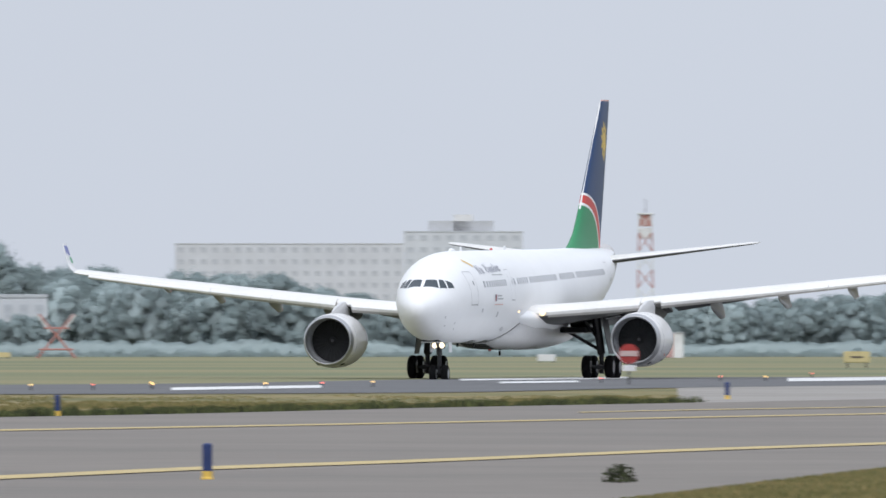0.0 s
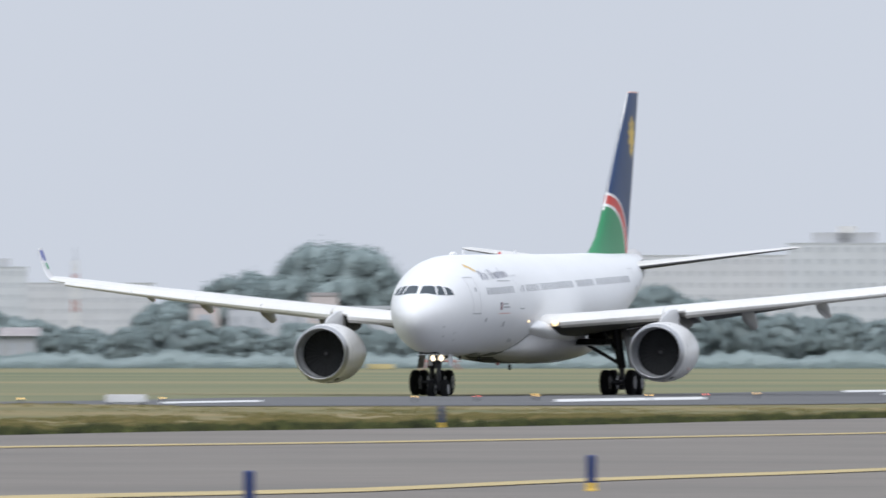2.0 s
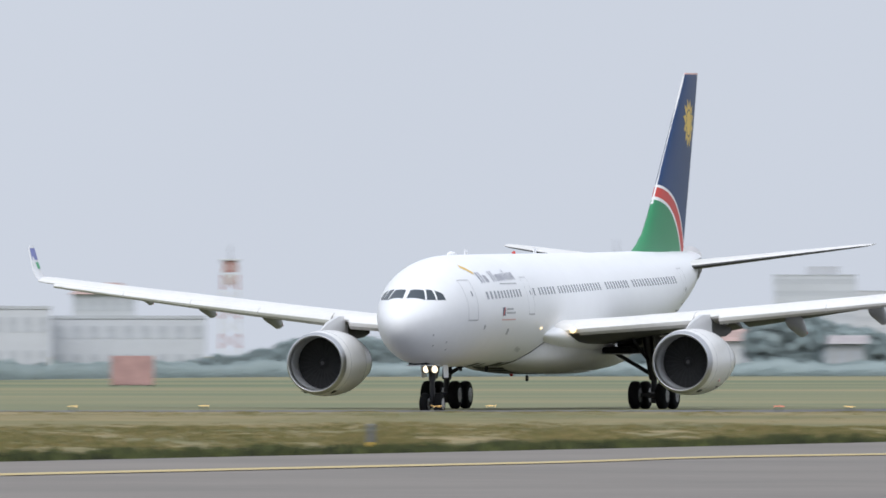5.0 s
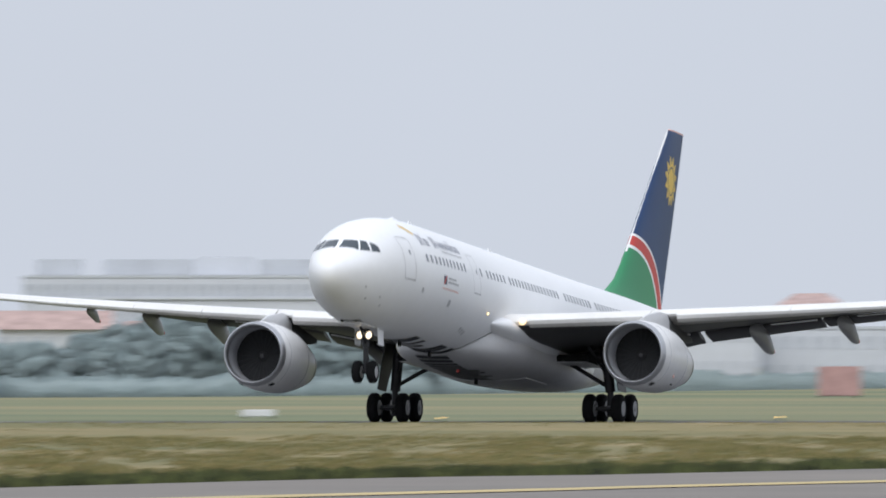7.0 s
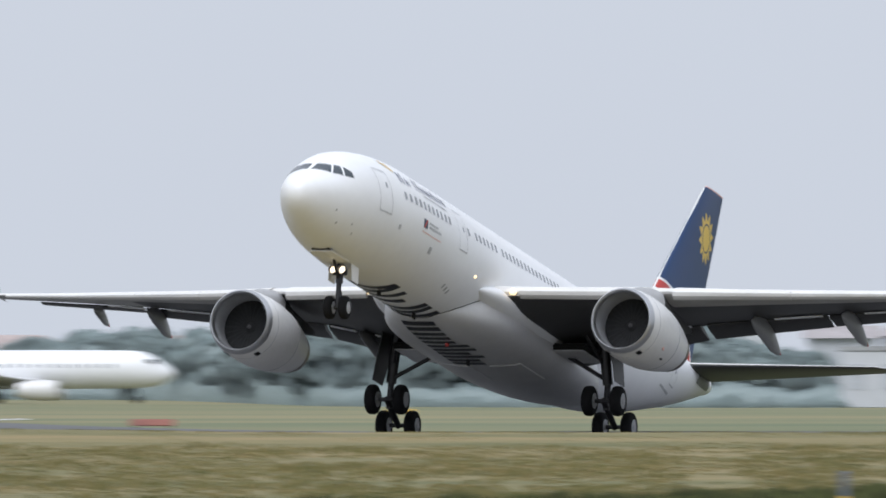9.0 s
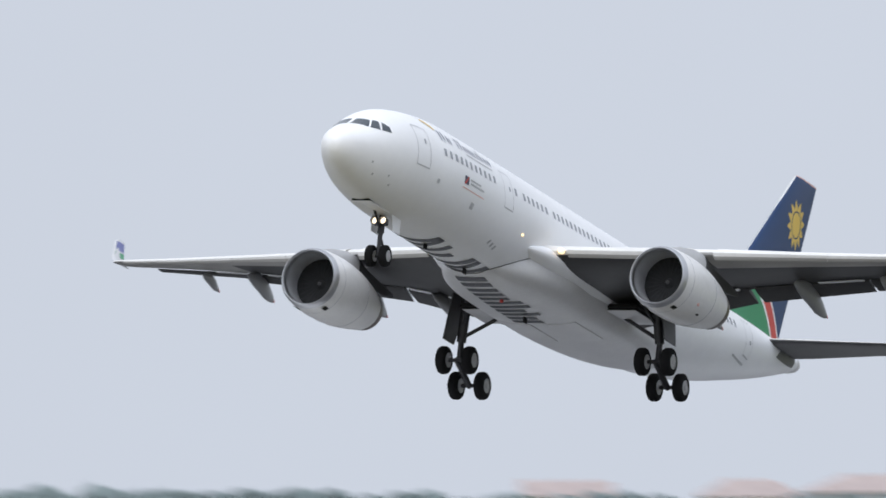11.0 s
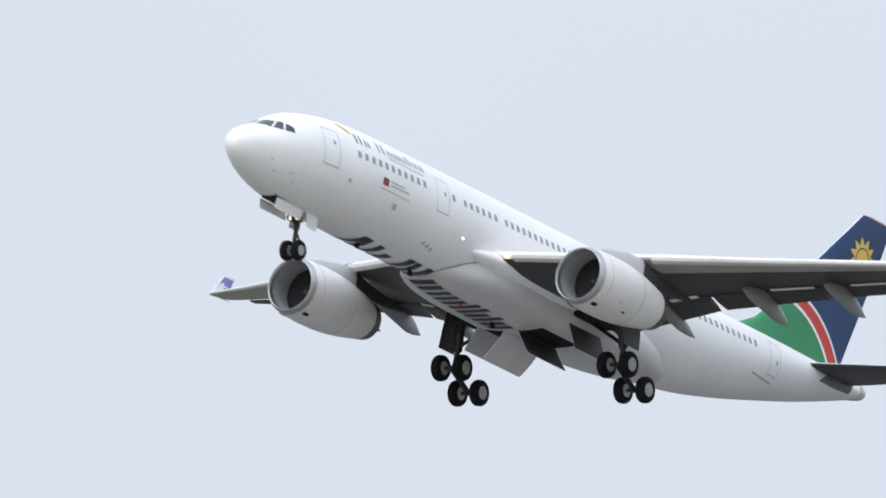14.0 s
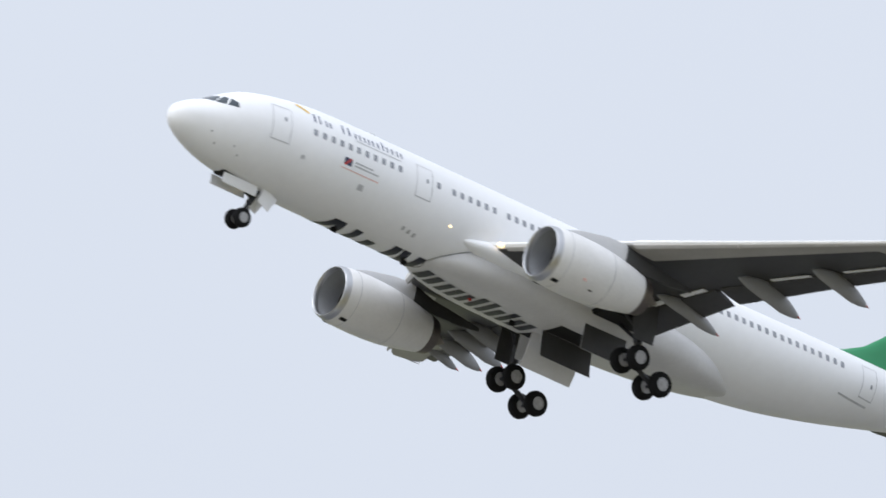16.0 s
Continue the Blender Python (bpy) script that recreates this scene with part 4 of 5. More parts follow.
# marker posts, lamps, boards
def marker_post(tube_paint, label, colour):
    ob = new("taxiway_marker")
    part("base", lathe([(0, 0.13), (0.03, 0.13), (0.05, 0.11), (0.17, 0.11)], (0, 0, 0.03), "z", 14), YELLOW, ob, "yellow base")
    part("tube", lathe([(0.17, 0.1), (0.7, 0.1), (0.73, 0.07), (0.735, 0.01)], (0, 0, 0.03), "z", 14), tube_paint, ob, colour)
    return tagged(ob, label, "marker", "taxiway edge markers")


post = marker_post(BLUE, "blue plastic edge marker with a yellow base", "blue plastic tube")
faded = marker_post(mat("faded_plastic", (0.13, 0.15, 0.19), 0.6, var=0.12, scale=3), "faded grey edge marker with a yellow base", "faded grey-blue tube")
faded.matrix_basis = facing(-2273, 480)
copy_thing(faded, facing(-4356, 356))
post.matrix_basis = facing(-417, 319)
for u, d in ((-682, 548), (503, 674), (-1022, 281)):
    copy_thing(post, facing(u, d))


def edge_lamp(material, label):
    ob = new("runway_lamp")
    part("stem", tube((0, 0, 0), (0, 0, 0.22), 0.04, 0.04, 8), STEEL, ob)
    part("lens", lathe([(0.22, 0.05), (0.27, 0.058), (0.3, 0.04), (0.31, 0.01)], (0, 0, 0), "z", 12), material, ob, "lit lens")
    return tagged(ob, label, "lamp", "runway edge lamps")


amber, redlamp = edge_lamp(AMBERLIGHT, "amber runway edge lamp, lit"), edge_lamp(REDLIGHT, "red runway lamp, lit")
amber.matrix_basis, redlamp.matrix_basis = facing(-314, 790, 0.03), facing(-619, 775, 0.03)
for u, d in ((-729, 770), (-514, 782), (-124, 815), (571, 900), (-1426, 742), (-1176, 750), (-516, 800), (-2568, 752), (-2156, 748), (-2061, 750), (-2800, 745), (-3400, 735)):
    copy_thing(amber, facing(u, d, 0.03))
for u, d in ((-214, 800), (491, 900), (653, 960), (-1551, 745), (280, 870)):
    copy_thing(redlamp, facing(u, d, 0.03))

sign = new("no_entry_sign")
part("pole", tube((0, 0, 0), (0, 0, 1.3), 0.05, 0.05, 10), SHADEGREY, sign)
part("disc", lathe([(-0.03, 0.54), (0.03, 0.54), (0.035, 0.5)], (0, 0, 1.66), "y", 32), SIGNRED, sign, "round red board")
part("bar", box(0, -0.05, 1.68, 0.98, 0.02, 0.3, bevel=0.01), mat("faded_white", (0.55, 0.42, 0.4), 0.7), sign, "faded white bar")
part("plate", box(0, -0.04, 0.9, 0.72, 0.03, 0.32, bevel=0.01), WHITEPAINT, sign, "white plate below the disc")
tagged(sign, "round red sign with a white bar on a post", "sign")
sign.matrix_basis = facing(329, 850)

board = new("guidance_board")
part("panel", box(0, 0, 0.85, 2.0, 0.25, 0.85, bevel=0.05), PALEYELLOW, board, "yellow face")
for x in (-0.7, 0.7):
    part("leg", tube((x, 0, 0), (x, 0, 0.5), 0.05, 0.05, 8), STEEL, board)
part("lettering_bar", box(0, -0.135, 0.85, 0.9, 0.02, 0.14), BARK, board)
tagged(board, "yellow guidance board beyond the runway", "sign")
board.matrix_basis = facing(732, 1190)


def low_box(name, w, h, material, label, u, d):
    ob = new(name)
    part("body", box(0, 0, h / 2 + 0.12, w, 0.5, h, bevel=0.05), material, ob)
    for x in (-w * 0.4, w * 0.4):
        part("foot", tube((x, 0, 0), (x, 0, 0.15), 0.05, 0.05, 8), STEEL, ob)
    tagged(ob, label, "marker")
    ob.matrix_basis = facing(u, d)
    return ob


low_box("light_unit", 1.7, 0.36, WHITEPAINT, "low white light unit beside the runway", -3724, 795)
low_box("light_unit", 1.9, 0.4, WHITEPAINT, "low white light unit beside the runway", -1240, 735)
low_box("light_unit", 1.6, 0.6, WHITEPAINT, "low white cabinet in the far grass", 183, 1380)
hut = new("equipment_hut")
part("wall", box(0, 0, 1.25, 4.0, 2.6, 2.5, bevel=0.03), WHITEPAINT, hut, smooth=False)
part("roof", box(0, 0, 2.56, 4.2, 2.8, 0.12, bevel=0.03), WALLGREY, hut, smooth=False)
for x in (-1.5, 0.5):
    part("red_panel", box(x, -1.32, 1.25, 1.0, 0.05, 2.4, bevel=0.01), HAZERED, hut, "haze-paled red panel", smooth=False)
tagged(hut, "red and white panelled equipment hut by the trees", "hut")
hut.matrix_basis = facing(390, 1590)
low_box("marker_board", 2.6, 0.5, PALEYELLOW, "low yellow marker board in the far grass", -789, 1560)
low_box("marker_board", 2.2, 0.35, MASTRED, "low red marker board in the grass", -5580, 800)
low_box("marker_board", 1.6, 0.3, YELLOW, "low yellow marker board by the far strip", -5140, 1010)

bush = new("bush")
bm = bmesh.new()
for k in range(420):
    a, e, r = rng.uniform(0, 2 * pi), rng.uniform(-0.2, 1.5), rng.uniform(0.4, 1.0)
    c = Vector((0.36 * r * math.cos(a) * math.cos(e), 0.36 * r * math.sin(a) * math.cos(e), 0.04 + 0.34 * r * math.sin(max(0, e))))
    x, y = Vector((rng.gauss(0, 1), rng.gauss(0, 1), rng.gauss(0, 1))).normalized() * 0.05, Vector((rng.gauss(0, 1), rng.gauss(0, 1), rng.gauss(0, 1))).normalized() * 0.03
    bm.faces.new([bm.verts.new(c + p) for p in (-x, y, x, -y)])
part("leaves", bm, TUFTS, bush, smooth=False)
part("stem", tube((0, 0, -0.02), (0, 0, 0.25), 0.04, 0.02, 7), BARK, bush)
tagged(bush, "small dark green tuft on the taxiway", "plant")
bush.matrix_basis = facing(313, 312, 0.03)


# trees; leaves take the round shading of their crown, and haze sits in their colour
def leafy(parent, name, vs, fs, ns, inner=()):
    me = bpy.data.meshes.new(name)
    me.from_pydata(vs, [], fs)
    me.polygons.foreach_set("use_smooth", [True] * len(fs))
    me.normals_split_custom_set_from_vertices(ns)
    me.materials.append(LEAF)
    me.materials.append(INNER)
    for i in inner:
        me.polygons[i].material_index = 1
    ob = new(name, me)
    ob.parent = parent
    return ob


def tree(seed, h, spread):
    r = random.Random(seed)
    ob = new("tree")
    bm = tube((0, 0, -0.1), (0.1, 0, h * 0.45), h * 0.03, h * 0.017, 8)
    for k in range(5):
        a = 2 * pi * k / 5 + r.random()
        tube((0.05, 0, h * (0.25 + 0.04 * k)), (h * 0.22 * math.cos(a), h * 0.22 * math.sin(a), h * (0.5 + 0.05 * k)), h * 0.012, h * 0.005, 6, bm)
    part("trunk", bm, BARK, ob)
    # a full body, with many small clumps that stand out of it
    half = np.array((spread * 0.6, spread * 0.6, h * 0.45))
    lobes = []
    for i in range(90):
        z, a = -0.8 + 1.75 * (i + r.random()) / 90, r.uniform(0, 2 * pi)
        e = math.sqrt(max(0.0, 1 - z * z)) * 0.9
        lobes.append(((half[0] * e * math.cos(a), half[1] * e * math.sin(a), h * 0.47 + half[2] * 0.9 * z), h * r.uniform(0.05, 0.105)))
    g = np.random.default_rng(seed)
    unit = lambda v: v / np.linalg.norm(v, axis=1)[:, None]
    count = 420
    n = unit(g.normal(size=(len(lobes) * count, 3)))
    c = np.repeat(np.array([k[0] for k in lobes]), count, axis=0)
    rad = np.repeat([k[1] for k in lobes], count)
    q = c + n * (rad * np.clip(g.normal(1.0, 0.27, len(n)), 0.6, 1.9))[:, None]
    x = unit(np.cross(n, g.normal(size=n.shape)))
    y = unit(np.cross(n, x) + 0.5 * g.normal(size=n.shape))
    k = (h * g.uniform(0.008, 0.016, len(n)))[:, None]
    vs = np.stack([q - x * k, q - y * k * 0.7, q + x * k, q + y * k * 0.7], axis=1).reshape(-1, 3)
    fs = np.arange(len(vs)).reshape(-1, 4).tolist()
    middle = np.array((0, 0, -h * 0.35))
    ns = np.repeat(unit(unit(q - middle) + 0.1 * n + np.array((0, -0.45, 0.45))), 4, axis=0)
    for place, size in [((0, 0, h * 0.47), half)] + lobes:
        bm = bmesh.new()
        bmesh.ops.create_icosphere(bm, subdivisions=4 if size is half else 2, radius=1)
        ball = np.array([v.co * (0.86 + 0.16 * noise.noise(v.co * 3.1 + Vector(place)) + 0.08 * noise.noise(v.co * 8 + Vector(place))) for v in bm.verts])
        fs += [[len(vs) + v.index for v in f.verts] for f in bm.faces]
        bm.free()
        core = np.array(place) + ball * size
        ns = np.concatenate([ns, unit(unit(core - middle) + 0.04 * ball + np.array((0, -0.45, 0.45)))])
        vs = np.concatenate([vs, core])
    vs, ns = vs.tolist(), ns.tolist()
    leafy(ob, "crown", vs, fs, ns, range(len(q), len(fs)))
    return tagged(ob, "broad leafy tree with haze-pale leaves at the airfield's far edge", "tree", "trees along the far edge")


KINDS = [tree(11, 10, 5.0), tree(12, 10, 4.2), tree(13, 10, 6.0), tree(14, 10, 3.6), tree(15, 10, 5.4)]
EDGE = [(-9000, 1480), (-6500, 1500), (-5600, 1480), (-5250, 1250), (-4000, 1230), (-3200, 1380), (-2400, 1620), (0, 1650), (900, 1650)]
# bearing, height of the tree line in metres
TALL = [(-9000, 6.0), (-7200, 5.0), (-6800, 4.5), (-6400, 4.1), (-6330, 1.6), (-6000, 1.6), (-5900, 5.0), (-5600, 7.2), (-5300, 7.2), (-5000, 7.4), (-4720, 7.2), (-4580, 6.6), (-4480, 5.2), (-4390, 4.8), (-4350, 3.6), (-4200, 3.6), (-4170, 4.6), (-4100, 4.8), (-4000, 5.6), (-3850, 6.8), (-3600, 6.4), (-3390, 6.2), (-3340, 2.2), (-3150, 2.2), (-3080, 7.4), (-2980, 2.4), (-2560, 2.4), (-2400, 4.2), (-1900, 6.0), (-1760, 6.4), (-1680, 6.8), (-1540, 7.2), (-1430, 6.4), (-1250, 5.0),
        (-1050, 11.4), (-900, 14.6), (-780, 11.6), (-640, 9.8), (-560, 9.6), (-440, 8.8), (-300, 8.6), (-150, 6.8), (100, 5.8), (420, 5.8), (650, 6.4), (900, 6.8)]
planted = 0
u = 880.0
while u > -8600:
    h = lerp_table(TALL, u)[0] * rng.uniform(0.8, 1.1)
    d = lerp_table(EDGE, u)[0] + rng.uniform(0, 60)
    if any(a - 25 < u < b + 25 for a, b in ((-1125, -700), (-1715, -1600), (-1480, -1400), (-4370, -4185))):
        d += 70
    m = facing(u, d) @ pose(0, 0, 0, 0, 0, rng.uniform(0, 360))
    if planted < 5:
        ob = KINDS[planted]
        ob.matrix_basis = m
    else:
        ob = copy_thing(KINDS[rng.randrange(5)], m)
    k = h / 10
    ob.scale = (k * rng.uniform(1.0, 1.35), k * rng.uniform(1.0, 1.3), k)
    planted += 1
    u -= max(24, h * 28000 / d * 0.27)
for u in range(-1130, -680, 30):
    ob = copy_thing(KINDS[rng.randrange(5)], facing(u + rng.uniform(-9, 9), lerp_table(EDGE, u)[0] + 3) @ pose(0, 0, 0, 0, 0, rng.uniform(0, 360)))
    k = rng.uniform(0.38, 0.56)
    ob.scale = (k * 1.2, k * 1.2, k)
# a few slim trees before the warehouse
for u, k in ((-3318, 0.5), (-3286, 0.42), (-3222, 0.44), (-3205, 0.36)):
    ob = copy_thing(KINDS[rng.randrange(5)], facing(u, lerp_table(EDGE, u)[0] + 3) @ pose(0, 0, 0, 0, 0, rng.uniform(0, 360)))
    ob.scale = (k * 0.6, k * 0.6, k)
# hedge below the trees: a bumpy ridge under its leaves
def hedge_height(u):
    return 1.5 + 0.8 * noise.noise(Vector((u * 0.01, 0, 0))) + 0.5 * noise.noise(Vector((u * 0.05, 5, 0)))


vs, fs, ns = [], [], []
for k in range(1181):
    u = -8600 + 8.05 * k
    d, h = lerp_table(EDGE, u)[0], hedge_height(u)
    for e, z in ((-5, -0.1), (-4.6, 0.4 * h), (-3.4, 0.75 * h), (-1, 0.95 * h), (3, h), (9, 0.9 * h)):
        wob = noise.noise(Vector((u * 0.09, e, z)))
        vs.append(spot(u, d + e + 0.8 * wob, z * (1 + 0.15 * wob)))
        ns.append(Vector((-u / 28000, -0.85, 0.28 + 0.2 * wob)).normalized())
    if k:
        i = 6 * k
        fs += [(i + j - 6, i + j, i + j + 1, i + j - 5) for j in range(5)]
for k in range(60000):
    u = rng.uniform(-8600, 900)
    h = hedge_height(u)
    f = rng.random()
    d = lerp_table(EDGE, u)[0] - 5.2 + 5 * f * f
    c = spot(u, d, h * (0.05 + 1.0 * f))
    n = (Vector((-u / 28000, -1, 0.5)) + 0.5 * Vector((rng.gauss(0, 1), rng.gauss(0, 1), rng.gauss(0, 1)))).normalized()
    x = n.orthogonal().normalized()
    y, s = n.cross(x), rng.uniform(0.1, 0.2)
    fs.append(tuple(range(len(vs), len(vs) + 4)))
    vs += [c - x * s, c - y * s * 0.7, c + x * s, c + y * s * 0.7]
    ns += [(Vector((-u / 28000, -0.85, 0.28)) + 0.1 * n).normalized()] * 4
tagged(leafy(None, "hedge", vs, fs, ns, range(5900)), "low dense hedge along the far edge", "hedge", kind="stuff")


# ---------- buildings beyond the trees ----------
def window_unit(w, h):
    bm = box(0, 0, 0, w, 0.12, h)
    me = bpy.data.meshes.new("window")
    bm.to_mesh(me)
    bm.free()
    me.materials.append(FARGLASS)
    return me


def house(name, u0, u1, d, h, floors, bays, wall, label, roof="flat", roofmat=ROOFFLAT, depth=12.0, extras=(), turn=0.0, band=False):
    """A block seen between two bearings: walls, roof, windows on the side that shows."""
    w = (u1 - u0) / 28000 * d
    ob = new(name)
    part("wall", box(0, depth / 2, h / 2, w, depth, h, bevel=0.05), wall, ob, smooth=False)
    if roof == "flat":
        part("roof", box(0, depth / 2, h + 0.2, w + 0.12, depth + 0.12, 0.4, bevel=0.05), roofmat, ob, smooth=False)
    else:
        rh = min(depth, w) * 0.19
        e, o = 0.5, min(w * 0.3, depth * 0.5) if roof == "hip" else 0.0
        base = [(-w / 2 - e, -e, h), (w / 2 + e, -e, h), (w / 2 + e, depth + e, h), (-w / 2 - e, depth + e, h)]
        bm = bmesh.new()
        vs = [bm.verts.new(p) for p in base] + [bm.verts.new((-w / 2 - e + o, depth / 2, h + rh)), bm.verts.new((w / 2 + e - o, depth / 2, h + rh))]
        for f in ((0, 1, 5, 4), (1, 2, 5), (2, 3, 4, 5), (3, 0, 4), (3, 2, 1, 0)):
            bm.faces.new([vs[i] for i in f])
        part("roof", bm, roofmat, ob, smooth=False)
    for x, ww, hh, m in extras:
        part("penthouse", box(x * w, depth / 2, h + 0.4 + hh / 2, ww * w, depth * 0.5, hh, bevel=0.05), m, ob, smooth=False)
    fh, bw = h / floors, w / bays
    me = window_unit(bw * (0.8 if band else 0.5), fh * 0.45)
    for i in range(floors):
        for j in range(bays):
            p = new("window", me)
            p.parent = ob
            p.location = (-w / 2 + bw * (j + 0.5), 0.02, fh * (i + 0.55))
        if band:
            part("sill", box(0, -0.12, fh * (i + 0.24), w, 0.3, 0.3), FARWALL, ob, smooth=False)
    tagged(ob, label, "building")
    ob.matrix_basis = facing((u0 + u1) / 2, d, 0, turn)
    return ob


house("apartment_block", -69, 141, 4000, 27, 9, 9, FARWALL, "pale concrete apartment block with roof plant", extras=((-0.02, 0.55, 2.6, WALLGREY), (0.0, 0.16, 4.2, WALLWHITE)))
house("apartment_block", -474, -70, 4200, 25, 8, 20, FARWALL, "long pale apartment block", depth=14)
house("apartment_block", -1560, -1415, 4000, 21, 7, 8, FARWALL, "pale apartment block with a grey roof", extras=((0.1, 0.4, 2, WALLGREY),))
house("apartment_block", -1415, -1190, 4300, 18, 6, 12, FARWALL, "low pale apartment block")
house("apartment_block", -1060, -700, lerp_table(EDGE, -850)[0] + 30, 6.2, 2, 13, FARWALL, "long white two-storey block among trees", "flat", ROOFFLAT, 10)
house("stair_tower", -917, -865, lerp_table(EDGE, -890)[0] + 20, 7.6, 2, 1, PINKWALL, "pale pink stair tower of the white block", "flat", ROOFDUN, 6)
house("stair_tower", -1125, -1075, lerp_table(EDGE, -1100)[0] + 20, 6.4, 2, 1, PINKWALL, "pale pink building among trees", "flat", ROOFDUN, 6)
house("house", -1715, -1600, lerp_table(EDGE, -1650)[0] + 14, 3.7, 1, 4, WALLWHITE, "white house with a red tiled roof", "gable", ROOFRED, 8)
house("house", -1480, -1400, lerp_table(EDGE, -1440)[0] + 14, 3.4, 1, 3, WALLGREY, "grey house with a dull roof among trees", "gable", ROOFDUN, 8)
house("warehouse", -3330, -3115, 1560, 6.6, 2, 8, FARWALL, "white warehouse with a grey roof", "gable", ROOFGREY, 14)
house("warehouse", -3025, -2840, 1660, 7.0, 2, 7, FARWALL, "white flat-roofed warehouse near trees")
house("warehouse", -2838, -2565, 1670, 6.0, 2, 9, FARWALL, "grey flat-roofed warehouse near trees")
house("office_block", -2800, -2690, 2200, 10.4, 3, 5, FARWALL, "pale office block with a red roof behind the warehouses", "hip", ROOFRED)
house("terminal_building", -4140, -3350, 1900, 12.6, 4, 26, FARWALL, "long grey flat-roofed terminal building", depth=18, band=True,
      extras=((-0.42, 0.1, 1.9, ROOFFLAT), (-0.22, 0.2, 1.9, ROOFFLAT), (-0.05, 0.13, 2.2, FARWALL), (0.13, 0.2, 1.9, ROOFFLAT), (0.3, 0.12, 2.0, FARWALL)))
house("house", -4185, -3990, 1420, 5.6, 2, 7, WALLWHITE, "white terrace with a brown-red roof", "gable", ROOFRED, 9)
house("house", -3985, -3860, 1440, 5.2, 2, 5, WALLWHITE, "white house with a brown-red roof", "hip", ROOFRED, 9)
house("house", -4420, -4300, lerp_table(EDGE, -4360)[0] + 50, 5.4, 1, 3, FARWALL, "white house with a grey-brown roof", "gable", ROOFDUN, 9)
house("house", -4290, -4200, lerp_table(EDGE, -4250)[0] + 55, 5.6, 1, 3, FARWALL, "grey rendered house with a grey-brown roof", "hip", ROOFDUN, 9)
house("house", -4362, -4190, lerp_table(EDGE, -4280)[0] - 8, 4.3, 1, 3, FARWALL, "white flat-roofed house by trees", "flat", ROOFGREY, 9)
house("office_block", -4640, -4480, 2300, 13.5, 4, 6, FARWALL, "grey office block beyond the houses")
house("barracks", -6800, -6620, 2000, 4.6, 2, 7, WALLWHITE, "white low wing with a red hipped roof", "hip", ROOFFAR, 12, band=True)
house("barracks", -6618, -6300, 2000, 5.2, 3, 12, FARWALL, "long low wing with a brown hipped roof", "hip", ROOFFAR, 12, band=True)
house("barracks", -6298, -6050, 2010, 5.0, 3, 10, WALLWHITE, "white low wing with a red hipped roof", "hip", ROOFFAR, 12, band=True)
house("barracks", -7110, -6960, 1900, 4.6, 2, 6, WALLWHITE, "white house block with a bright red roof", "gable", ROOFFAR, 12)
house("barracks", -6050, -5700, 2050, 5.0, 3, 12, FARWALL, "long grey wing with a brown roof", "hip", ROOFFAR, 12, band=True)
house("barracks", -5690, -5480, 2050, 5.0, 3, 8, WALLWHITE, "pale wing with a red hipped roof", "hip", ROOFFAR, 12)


def lattice_mast(u, d, h, w, label, drum=True):
    """A banded red and white tower on four legs."""
    ob = new("mast")
    n = 7
    for k in range(n):
        z0, z1 = h * k / n, h * (k + 1) / n
        t0, t1 = w * (0.5 - 0.14 * k / n), w * (0.5 - 0.14 * (k + 1) / n)
        bm = bmesh.new()
        for sx in (1, -1):
            for sy in (1, -1):
                tube((sx * t0, sy * t0, z0), (sx * t1, sy * t1, z1), 0.16, 0.16, 6, bm)
            for sy in (1, -1):
                tube((sx * t0, sy * t0, z0), (-sx * t1, sy * t1, z1), 0.1, 0.1, 5, bm)
                tube((sy * t0, sx * t0, z0), (sy * t1, -sx * t1, z1), 0.1, 0.1, 5, bm)
        part("section", bm, MASTRED if k % 2 else WHITEPAINT, ob)
    if drum:
        part("platform", box(0, 0, h + 0.1, w * 0.95, w * 0.95, 0.3, bevel=0.04), WHITEPAINT, ob)
        part("cabin", box(0, 0, h - 1.2, w * 0.72, w * 0.72, 2.2, bevel=0.06), MASTRED, ob, "red cabin")
        part("cabin_band", box(0, 0, h - 3.6, w * 0.75, w * 0.75, 2.0, bevel=0.06), WHITEPAINT, ob, "white cabin band")
    part("aerial", tube((0, 0, h), (0, 0, h + 3), 0.08, 0.04, 6), STEEL, ob)
    tagged(ob, label, "mast")
    ob.matrix_basis = facing(u, d)


lattice_mast(358, 3000, 24.5, 3.2, "red and white banded radio mast")
lattice_mast(-1838, 3000, 20.5, 3.4, "red and white banded tower among trees")
lattice_mast(-2522, 3000, 19.5, 3.8, "red and white banded tower with a cabin")
lattice_mast(-1330, 3800, 22, 1.6, "thin banded mast behind the blocks", False)

# red lattice aerial near the far edge
ob = new("aerial_array")
for x in (-1.9, 1.9):
    part("leg", tube((x, 0, 0), (-x * 0.9, 0, 4.4), 0.11, 0.09, 8), MASTRED, ob)
    part("arm", tube((x, 0, 4.3), (x * 0.3, 0, 2.6), 0.08, 0.08, 8), WHITEPAINT, ob)
part("crossbar", tube((-1.7, 0, 0.9), (1.7, 0, 0.9), 0.09, 0.09, 8), MASTRED, ob)
part("crossbar", tube((-1.2, 0, 3.0), (1.2, 0, 3.0), 0.09, 0.09, 8), MASTRED, ob)
tagged(ob, "red and white crossed aerial frame", "aerial")
ob.matrix_basis = facing(-684, 1560)

ob = new("container")
part("body", box(0, 0, 1.25, 3.3, 2.4, 2.3, bevel=0.05), HAZERED, ob)
for k in range(9):
    part("rib", box(-1.44 + 0.36 * k, -1.215, 1.25, 0.12, 0.05, 2.1), HAZERED, ob, smooth=False)
